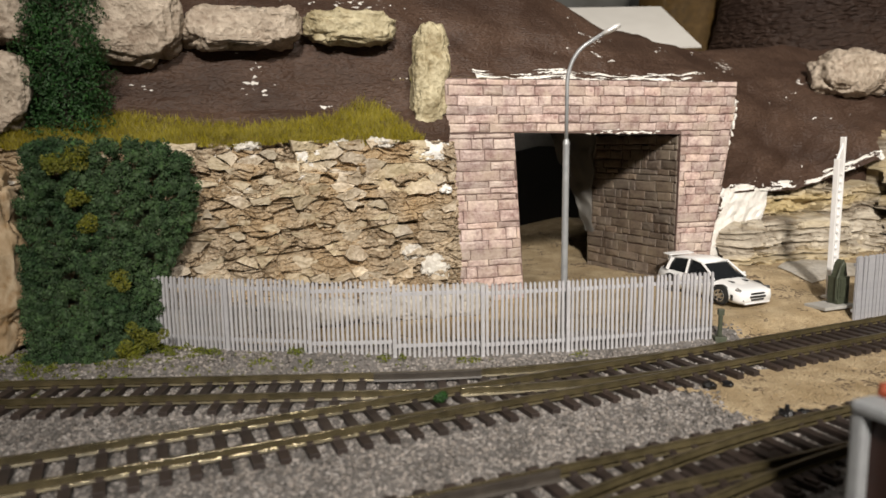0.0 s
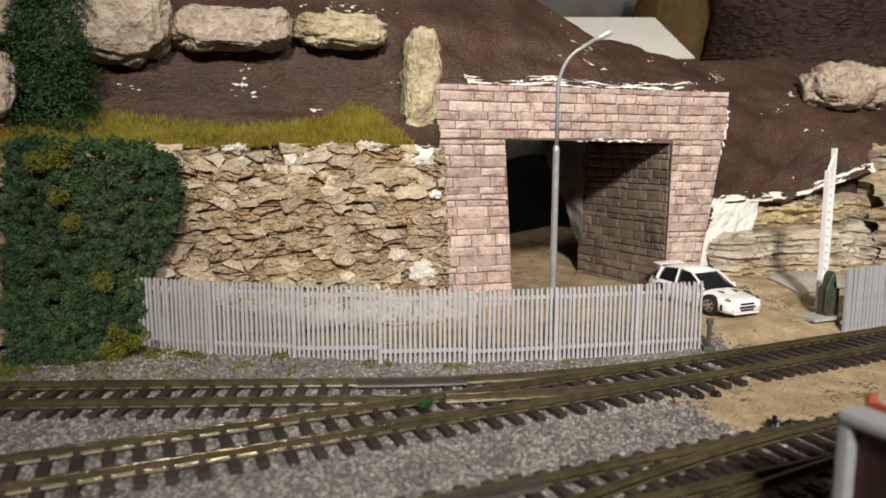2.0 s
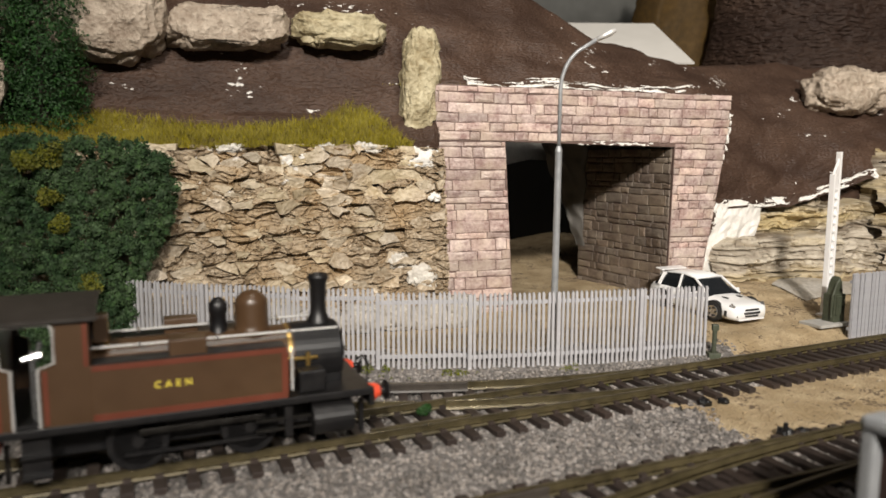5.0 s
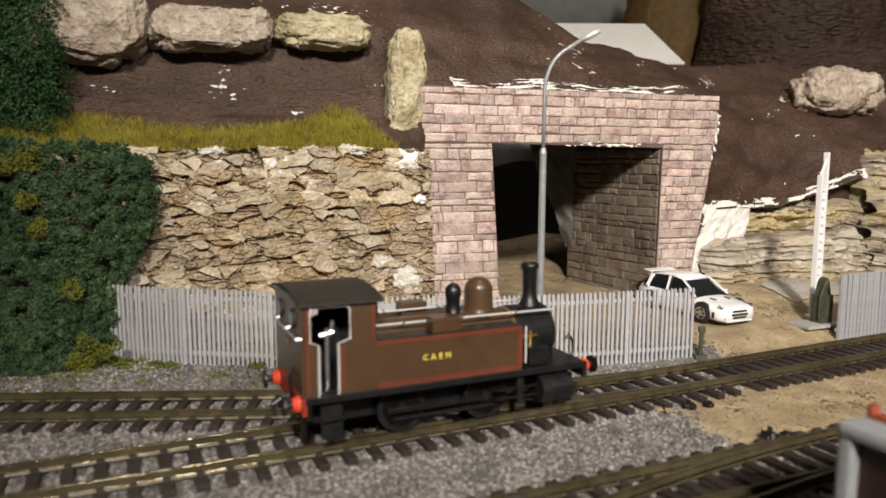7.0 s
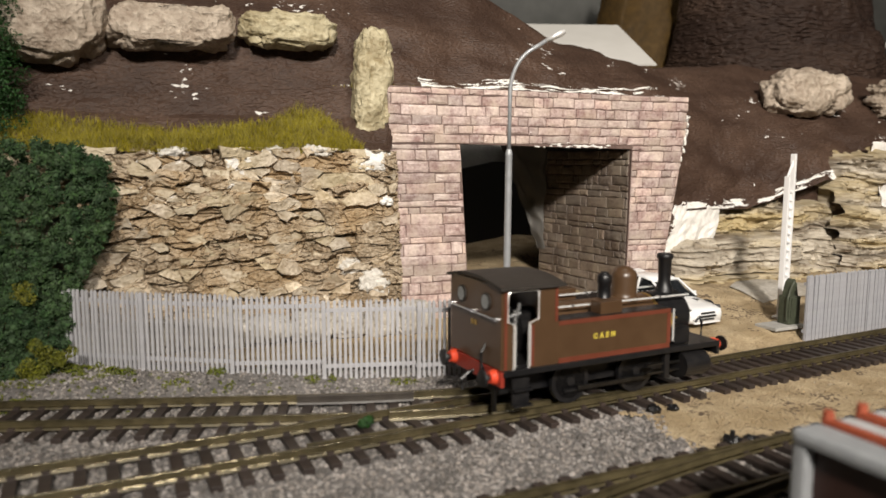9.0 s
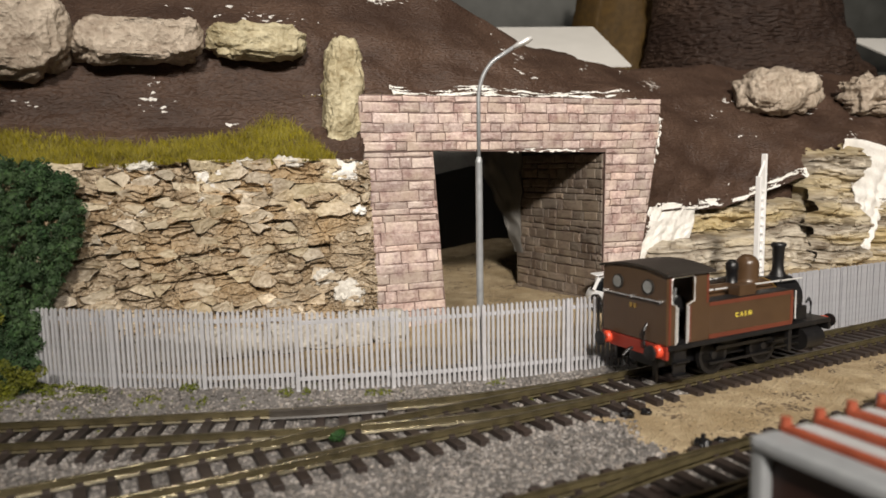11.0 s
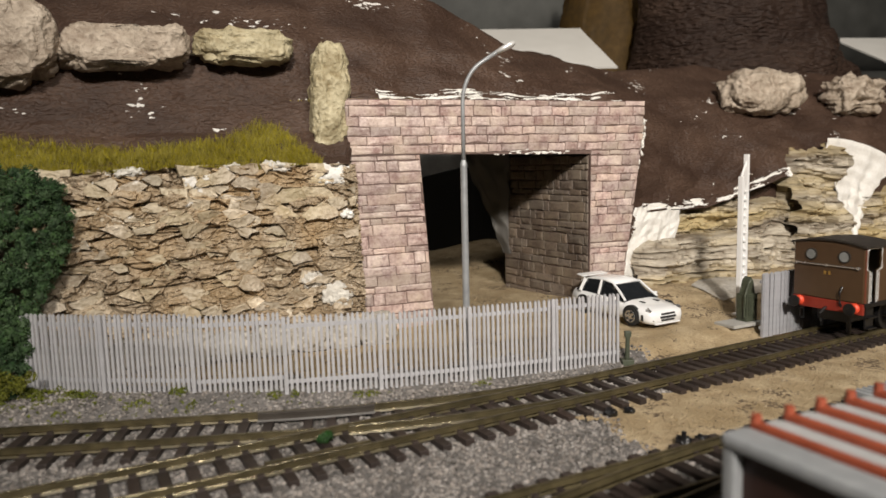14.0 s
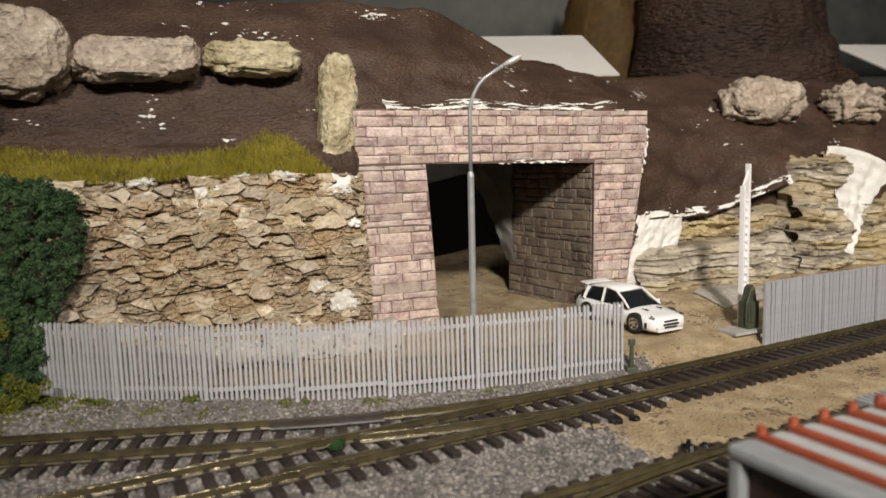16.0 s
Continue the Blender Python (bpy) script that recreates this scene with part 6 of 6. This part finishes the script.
def locomotive():
    """A brown four-wheeled dock tank engine, its chimney along +x; heights from the rail top."""
    ob = thing("steam_locomotive", Matrix(), "small brown lined model tank engine with red buffer beams", "locomotive")
    HW, F0, F1 = 0.0143, 0.0122, 0.0138       # half width, footplate bottom and top
    part("footplate", box(bmesh.new(), (0.0016, 0, (F0 + F1) / 2), (0.0763, 0.0300, F1 - F0), 0.0002), M["black"], ob)
    part("chassis", box(bmesh.new(), (0.0, 0, 0.0085), (0.066, 0.0125, 0.0080), 0.0003), M["black"], ob)
    # tanks and cab sides: one sheet each, with the doorway cut out
    for side in (-1, 1):
        y0, y1 = sorted((side * HW, side * (HW - 0.0008)))
        tank = part("side_tank", box(bmesh.new(), (0.0004, side * (HW - 0.0029), 0.0196), (0.0400, 0.0058, 0.0116), 0.00025), M["locobrown"], ob)
        part("tank_top", box(bmesh.new(), (0.0004, side * (HW - 0.0030), 0.02545), (0.0392, 0.0052, 0.0003)), M["black"], tank)
        yo = side * (HW + 0.00005)
        bm = bmesh.new()
        for c, z in (((0.0005, yo, 0.0145), (0.0394, 0.00014, 0.0014)), ((0.0005, yo, 0.0248), (0.0394, 0.00014, 0.0012)), ((0.0197, yo, 0.01965), (0.0014, 0.00014, 0.0089))):
            box(bm, c, z)
        part("lining", bm, M["locored"], tank, "dull red lining band")
        x0, x1 = -0.0366, -0.0195
        cab = part("cab_side", prism(bmesh.new(), [(x0, F1), (x0 + 0.0032, F1), (x0 + 0.0032, 0.0260), (x0 + 0.0014, 0.0268), (x0 + 0.0014, 0.0345), (x0 + 0.0108, 0.0345), (x0 + 0.0108, 0.0268), (x0 + 0.0080, 0.0260), (x0 + 0.0080, F1), (x1, F1), (x1, 0.0357), (x0, 0.0357)], y0, y1), M["locobrown"], ob)
        door = [(x0 + 0.0033, F1), (x0 + 0.0033, 0.0258), (x0 + 0.0014, 0.0266), (x0 + 0.0014, 0.0338), (x0 + 0.0022, 0.0346), (x0 + 0.0100, 0.0346), (x0 + 0.0108, 0.0338), (x0 + 0.0108, 0.0268), (x0 + 0.0079, 0.0258), (x0 + 0.0079, F1)]
        part("door_beading", bent(bmesh.new(), [(a, side * (HW + 0.0001), b) for a, b in door], 0.00028, 6), M["wire"], cab, "bright metal door beading")
        for hx in (x0 + 0.0033, x0 + 0.0079):
            part("handrail", rod(bmesh.new(), (hx, side * (HW + 0.0007), 0.0145), (hx, side * (HW + 0.0007), 0.0255), 0.00024, segs=6), M["wire"], cab)
        bm = bmesh.new()
        for c, s in (((x0 + 0.0008, yo, 0.0245), (0.0009, 0.00014, 0.0212)), ((x1 - 0.0006, yo, 0.0305), (0.0009, 0.00014, 0.0100)), (((x0 + x1) / 2, yo, 0.0352), (x1 - x0, 0.00014, 0.0008)), ((x0 + 0.0091, yo, 0.0197), (0.0009, 0.00014, 0.0110))):
            box(bm, c, s)
        part("lining", bm, M["locored"], cab, "red lining band")
        part("handrail", rod(bmesh.new(), (0.0212, side * (HW + 0.0003), 0.0155), (0.0212, side * (HW + 0.0003), 0.0252), 0.00028, segs=6), M["wire"], ob)
        part("handrail", rod(bmesh.new(), (-0.0195, side * 0.0072, 0.0274), (0.0335, side * 0.0078, 0.0274), 0.00030, segs=6), M["wire"], ob, "long bright boiler handrail")
        for hx in (-0.010, 0.006, 0.022):
            part("handrail_knob", rod(bmesh.new(), (hx, side * 0.0060, 0.0272), (hx, side * 0.0080, 0.0276), 0.0004, segs=6), M["silver"], ob)
        part("tank_filler", box(bmesh.new(), (-0.0005, side * 0.0108, 0.0272), (0.0076, 0.0046, 0.0036), 0.0003), M["locobrown"], ob)
        # outside cylinder, slide bars and steps
        cyl = part("cylinder", rod(bmesh.new(), (0.0258, side * 0.0126, 0.0074), (0.0352, side * 0.0126, 0.0074), 0.0038, segs=24), M["black"], ob)
        part("cylinder_cover", rod(bmesh.new(), (0.0352, side * 0.0126, 0.0074), (0.0360, side * 0.0126, 0.0074), 0.0030, 0.0022, segs=20), M["black"], cyl)
        part("cylinder_block", box(bmesh.new(), (0.0305, side * 0.0105, 0.0100), (0.0094, 0.0052, 0.0052), 0.0003), M["black"], ob)
        for z in (0.0062, 0.0086):
            part("slide_bar", box(bmesh.new(), (0.0195, side * 0.0128, z), (0.0125, 0.0008, 0.0006)), M["steel"], ob)
        part("slide_bracket", box(bmesh.new(), (0.0205, side * 0.0128, 0.0085), (0.0018, 0.0016, 0.0085), 0.0002), M["black"], ob)
        for sx in (-0.0300,):
            part("step", box(bmesh.new(), (sx, side * 0.0134, 0.0035), (0.0056, 0.0020, 0.0005)), M["black"], ob)
            part("step", box(bmesh.new(), (sx, side * 0.0134, 0.0078), (0.0056, 0.0020, 0.0005)), M["black"], ob)
            part("step_plate", box(bmesh.new(), (sx, side * 0.0126, 0.0079), (0.0052, 0.0005, 0.0092)), M["black"], ob)
        part("brake_gear", box(bmesh.new(), (0.001, side * 0.0100, 0.0040), (0.030, 0.0006, 0.0008)), M["black"], ob)
        part("sandbox", box(bmesh.new(), (0.0262, side * 0.0108, 0.0165), (0.0060, 0.0050, 0.0050), 0.0004), M["black"], ob)
        # buffers
        for bx, d in ((-0.0364, -1), (0.0400, 1)):
            bm = lathe(bmesh.new(), [(0.0, 0), (0.0021, 0), (0.0020, 0.0016), (0.0016, 0.0022), (0.0016, 0.0026)], pose(bx, side * 0.0114, 0.0117, 0, 90 * d, 0), 16)
            b = part("buffer", bm, M["buffer"], ob, "red buffer housing", smooth=False)
            bm = lathe(bmesh.new(), [(0.0008, 0.0022), (0.0008, 0.0040), (0.0024, 0.0042), (0.0023, 0.0048), (0.0, 0.0050)], pose(bx, side * 0.0114, 0.0117, 0, 90 * d, 0), 18)
            part("buffer_head", bm, M["black"], b, "black buffer head")
    for bx in (-0.0367, 0.0400):
        beam = part("buffer_beam", box(bmesh.new(), (bx, 0, 0.0115), (0.0012, 0.0290, 0.0042), 0.0002), M["beam" if bx < 0 else "black"], ob)
        s = 1 if bx > 0 else -1
        part("coupling", bent(bmesh.new(), [(bx, 0, 0.0105), (bx + s * 0.002, 0, 0.0102), (bx + s * 0.0045, 0, 0.0085), (bx + s * 0.0040, 0, 0.0055)], 0.0005, 6), M["black"], beam)
        part("brake_pipe", bent(bmesh.new(), [(bx, -0.0060, 0.0110), (bx + s * 0.0014, -0.0060, 0.0130), (bx + s * 0.0016, -0.0060, 0.0172), (bx + s * 0.0004, -0.0060, 0.0192), (bx - s * 0.0012, -0.0060, 0.0178)], 0.00045, 6), M["black"], beam)
        part("guard_iron", box(bmesh.new(), (bx - s * 0.001, -0.0085, 0.0052), (0.0009, 0.0014, 0.0080)), M["black" if s > 0 else "steel"], beam)
    # cab ends, roof and fittings
    back = part("cab_back", box(bmesh.new(), (-0.0367, 0, 0.0250), (0.0010, 2 * HW, 0.0222), 0.0002), M["locobrown"], ob)
    part("cab_front", box(bmesh.new(), (-0.0198, 0, 0.0250), (0.0008, 2 * HW - 0.0004, 0.0222), 0.0001), M["locobrown"], ob)
    for y in (-0.0068, 0.0068):
        bm = lathe(bmesh.new(), [(0.0, 0.0004), (0.0019, 0.0004), (0.0019, 0.0007), (0.0024, 0.0007), (0.0024, -0.0002)], pose(-0.0370, y, 0.0310, 0, -90, 0), 20)
        w = part("spectacle_rim", bm, M["roof"], back, "round cab window rim")
        part("pane", lathe(bmesh.new(), [(0.0, 0.00085), (0.0019, 0.00085)], pose(-0.0370, y, 0.0310, 0, -90, 0), 20), M["pane"], w, "opaque round pane, grey for light seen through it")
        bm = lathe(bmesh.new(), [(0.0, 0.0004), (0.0018, 0.0004), (0.0022, 0.0006), (0.0022, -0.0002)], pose(-0.0194, y, 0.0315, 0, 90, 0), 20)
        part("spectacle_rim", bm, M["roof"], back, "round cab window rim")
    part("handrail", rod(bmesh.new(), (-0.0378, -0.0130, 0.0272), (-0.0378, 0.0135, 0.0272), 0.00032, segs=6), M["silver"], back)
    for y in (-0.0125, 0.0, 0.0128):
        part("rail_knob", rod(bmesh.new(), (-0.0372, y, 0.0272), (-0.0381, y, 0.0272), 0.0006, segs=8), M["silver"], back)
    for y in (-0.0012, 0.0012):
        part("number_bar", box(bmesh.new(), (-0.0374, y * 0.75, 0.0242), (0.0002, 0.0009, 0.0014)), M["brass"], back, "small yellow marking")
    secs = []
    for px in (-0.0380, -0.0178):
        ring = [(px, y, 0.0377 - 0.0019 * (y / 0.0152) ** 2) for y in steps(-0.0155, 0.0155, 14)]
        secs.append(ring + [(px, y, z - 0.0007) for _, y, z in ring[::-1]])
    part("cab_roof", arch_shape(bmesh.new(), secs), M["roof"], ob, "dark curved cab roof")
    for px in (-0.0367, -0.0198):
        ring = [(px, y, 0.0370 - 0.0019 * (y / 0.0152) ** 2) for y in steps(-0.0142, 0.0142, 14)] + [(px, 0.0142, 0.0350), (px, -0.0142, 0.0350)]
        part("cab_end_top", arch_shape(bmesh.new(), [ring, [(x + 0.0008, y, z) for x, y, z in ring]]), M["locobrown"], ob)
    part("cab_floor", box(bmesh.new(), (-0.0282, 0, 0.0142), (0.016, 0.027, 0.0006)), M["black"], ob)
    part("backhead", lathe(bmesh.new(), [(0.0, 0), (0.0066, 0), (0.0066, 0.006), (0.0, 0.006)], pose(-0.0255, 0, 0.0205, 0, 90, 0), 20), M["black"], ob)
    part("brake_column", rod(bmesh.new(), (-0.0300, -0.0095, 0.0145), (-0.0300, -0.0095, 0.0285), 0.0006, segs=8), M["silver"], ob, "bright brake column in the cab")
    part("brake_handle", rod(bmesh.new(), (-0.0318, -0.0095, 0.0268), (-0.0284, -0.0095, 0.0276), 0.0006, segs=8), M["silver"], ob)
    part("regulator", rod(bmesh.new(), (-0.0292, -0.0092, 0.0265), (-0.0285, -0.0092, 0.0302), 0.0005, segs=8), M["silver"], ob)
    # boiler, smokebox and mountings
    BC = 0.0200
    part("boiler", lathe(bmesh.new(), [(0.0, -0.020), (0.0073, -0.020), (0.0073, 0.0236), (0.0, 0.0236)], pose(0, 0, BC, 0, 90, 0), 40), M["locobrown"], ob, smooth=False)
    part("boiler_band", lathe(bmesh.new(), [(0.0072, 0.0222), (0.0075, 0.0222), (0.0075, 0.0230), (0.0072, 0.0230)], pose(0, 0, BC, 0, 90, 0), 40), M["brass"], ob, "brass boiler band")
    part("smokebox", lathe(bmesh.new(), [(0.0, 0.0236), (0.0077, 0.0236), (0.0077, 0.0346), (0.0072, 0.0352), (0.0, 0.0352)], pose(0, 0, BC, 0, 90, 0), 40), M["black"], ob)
    part("smokebox_saddle", box(bmesh.new(), (0.0295, 0, 0.0155), (0.0110, 0.0130, 0.0060), 0.0006), M["black"], ob)
    door = part("smokebox_door", lathe(bmesh.new(), [(0.0056, 0.0352), (0.0054, 0.0358), (0.0030, 0.0366), (0.0, 0.0368)], pose(0, 0, BC, 0, 90, 0), 30), M["black"], ob, smooth=True)
    part("door_dart", rod(bmesh.new(), (0.0366, 0, BC), (0.0378, 0, BC), 0.0006, segs=8), M["steel"], door)
    part("hinge", box(bmesh.new(), (0.0362, 0.0030, BC + 0.002), (0.0006, 0.0060, 0.0008)), M["black"], door)
    part("pipe_fitting", rod(bmesh.new(), (0.0205, -0.0084, 0.0208), (0.0285, -0.0084, 0.0208), 0.0004, segs=6), M["brass"], ob)
    part("pipe_fitting", rod(bmesh.new(), (0.0262, -0.0086, 0.0190), (0.0262, -0.0086, 0.0222), 0.0005, segs=6), M["brass"], ob)
    ch = part("chimney", lathe(bmesh.new(), [(0.0038, 0.0262), (0.0028, 0.0280), (0.0021, 0.0294), (0.0019, 0.0310), (0.0021, 0.0374), (0.0026, 0.0380), (0.0026, 0.0388), (0.0022, 0.0393), (0.0017, 0.0393), (0.0016, 0.0360), (0.0, 0.0360)], pose(0.0309, 0, 0), 28), M["black"], ob, smooth=True)
    dm = [(0.0048, 0.0262), (0.0041, 0.0274), (0.0039, 0.0285), (0.0039, 0.0330)] + [(0.0039 * math.cos(a), 0.0330 + 0.0034 * math.sin(a)) for a in (0.3, 0.6, 0.9, 1.2, 1.4)] + [(0.0, 0.0364)]
    part("dome", lathe(bmesh.new(), dm, pose(0.0148, 0, 0), 28), M["locobrown"], ob, "polished brown steam dome", smooth=True)
    part("safety_valve", lathe(bmesh.new(), [(0.0030, 0.0262), (0.0020, 0.0272), (0.0019, 0.0315), (0.0022, 0.0318), (0.0021, 0.0338), (0.0010, 0.0350), (0.0, 0.0352)], pose(0.0072, 0, 0), 20), M["black"], ob, smooth=True)
    part("whistle", rod(bmesh.new(), (-0.0165, -0.004, 0.027), (-0.0165, -0.004, 0.0325), 0.0006, segs=8), M["brass"], ob)
    part("pipe_box", box(bmesh.new(), (-0.0175, -0.0040, 0.0310), (0.0030, 0.0040, 0.0060), 0.0003), M["locobrown"], ob)
    for side in (-1, 1):
        text_part("CAEN", 0.0020, pose(-0.0038, side * (HW + 0.0001), 0.0200, 90, 0, 0 if side < 0 else 180), M["letter"], ob)
    wheels, rods = [], []
    for side in (-1, 1):
        for wx in (-0.0112, 0.0124):
            bm = lathe(bmesh.new(), [(0.0050, -0.0008), (0.0063, -0.0008), (0.0063, 0.0008), (0.0050, 0.0008), (0.0050, -0.0008)], pose(0, 0, 0, -90, 0, 0), 28)
            w = part("wheel", bm, M["black"], ob, "black spoked driving wheel")
            part("hub", lathe(bmesh.new(), [(0.0, -0.0012), (0.0013, -0.0012), (0.0013, 0.0010), (0.0, 0.0010)], pose(0, 0, 0, -90, 0, 0), 14), M["black"], w)
            for k in range(10):
                a = k * math.tau / 10
                part("spoke", rod(bmesh.new(), (0.001 * math.cos(a), 0, 0.001 * math.sin(a)), (0.0052 * math.cos(a), 0, 0.0052 * math.sin(a)), 0.00042, segs=5), M["black"], w)
            part("balance_weight", box(bmesh.new(), (0.0042, 0, 0), (0.0018, 0.0013, 0.0050), 0.0003), M["black"], w)
            part("crank_pin", rod(bmesh.new(), (-0.0030, 0, 0), (-0.0030, side * 0.0028, 0), 0.0007, segs=10), M["steel"], w)
            wheels.append((w, wx, side))
        bm = box(bmesh.new(), (0.0006, 0, 0), (0.0262, 0.0007, 0.0013), 0.0002)
        rods.append((part("coupling_rod", bm, M["steel"], ob), side))
    return ob, wheels, rods


LOCO_S = [(0.0, -0.2330), (1.0, -0.1995), (2.0, -0.1660), (2.6, -0.1459), (3.0, -0.1328), (3.5, -0.1172), (4.0, -0.1002), (4.2, -0.0936), (5.2, -0.0585), (6.3, -0.0216), (6.5, -0.0160), (7.0, 0.0), (7.5, 0.0157), (8.0, 0.0323), (8.5, 0.0472),
          (9.0, 0.0632), (9.5, 0.0786), (10.0, 0.0953), (10.2, 0.1022), (11.2, 0.1365), (12.3, 0.1745), (12.5, 0.1815), (13.0, 0.1998), (13.5, 0.2186), (14.0, 0.2378), (14.5, 0.2565), (15.0, 0.2755), (16.0, 0.3130)]


def loco_pose(t):
    """The engine's pose on the main track, its middle at a distance run along the rails."""
    x = (lerp_table(LOCO_S, t) + 0.005) * 0.9167
    slope = 0.4285 + 0.136 * x
    return pose(x, main_mid(x), RAILTOP, 0, 0, math.degrees(math.atan(slope)))


def motions():
    times = [0.16 * i for i in range(101)]
    walk(LOCO, [(t, loco_pose(t)) for t in times])
    for w, wx, side in WHEELS:
        rows = []
        for t in times:
            turn = lerp_table(LOCO_S, t) / WHEEL_R + (0 if side < 0 else math.pi / 2)
            rows.append((t, Matrix.Translation((wx, side * 0.0083, WHEEL_R)) @ Matrix.Rotation(turn, 4, "Y")))
        walk(w, rows)
    for r, side in RODS:
        rows = []
        for t in times:
            turn = lerp_table(LOCO_S, t) / WHEEL_R + (0 if side < 0 else math.pi / 2)
            rows.append((t, pose(-0.0030 * math.cos(turn), side * 0.0108, WHEEL_R + 0.0030 * math.sin(turn))))
        walk(r, rows)


# ---- build ----
room()
ground()
tracks()
hill()
tunnel_back()
rocks()
right_bank()
backdrop()
bush()
conifer()
grass()
street_lamp()
car()
marker_post()
relay_box()
mast()
wagon()
LOCO, WHEELS, RODS = locomotive()
clutter()
ballast()
fences()
rubble_wall()
wall_plaster()
pale_stones()
portal()
motions()
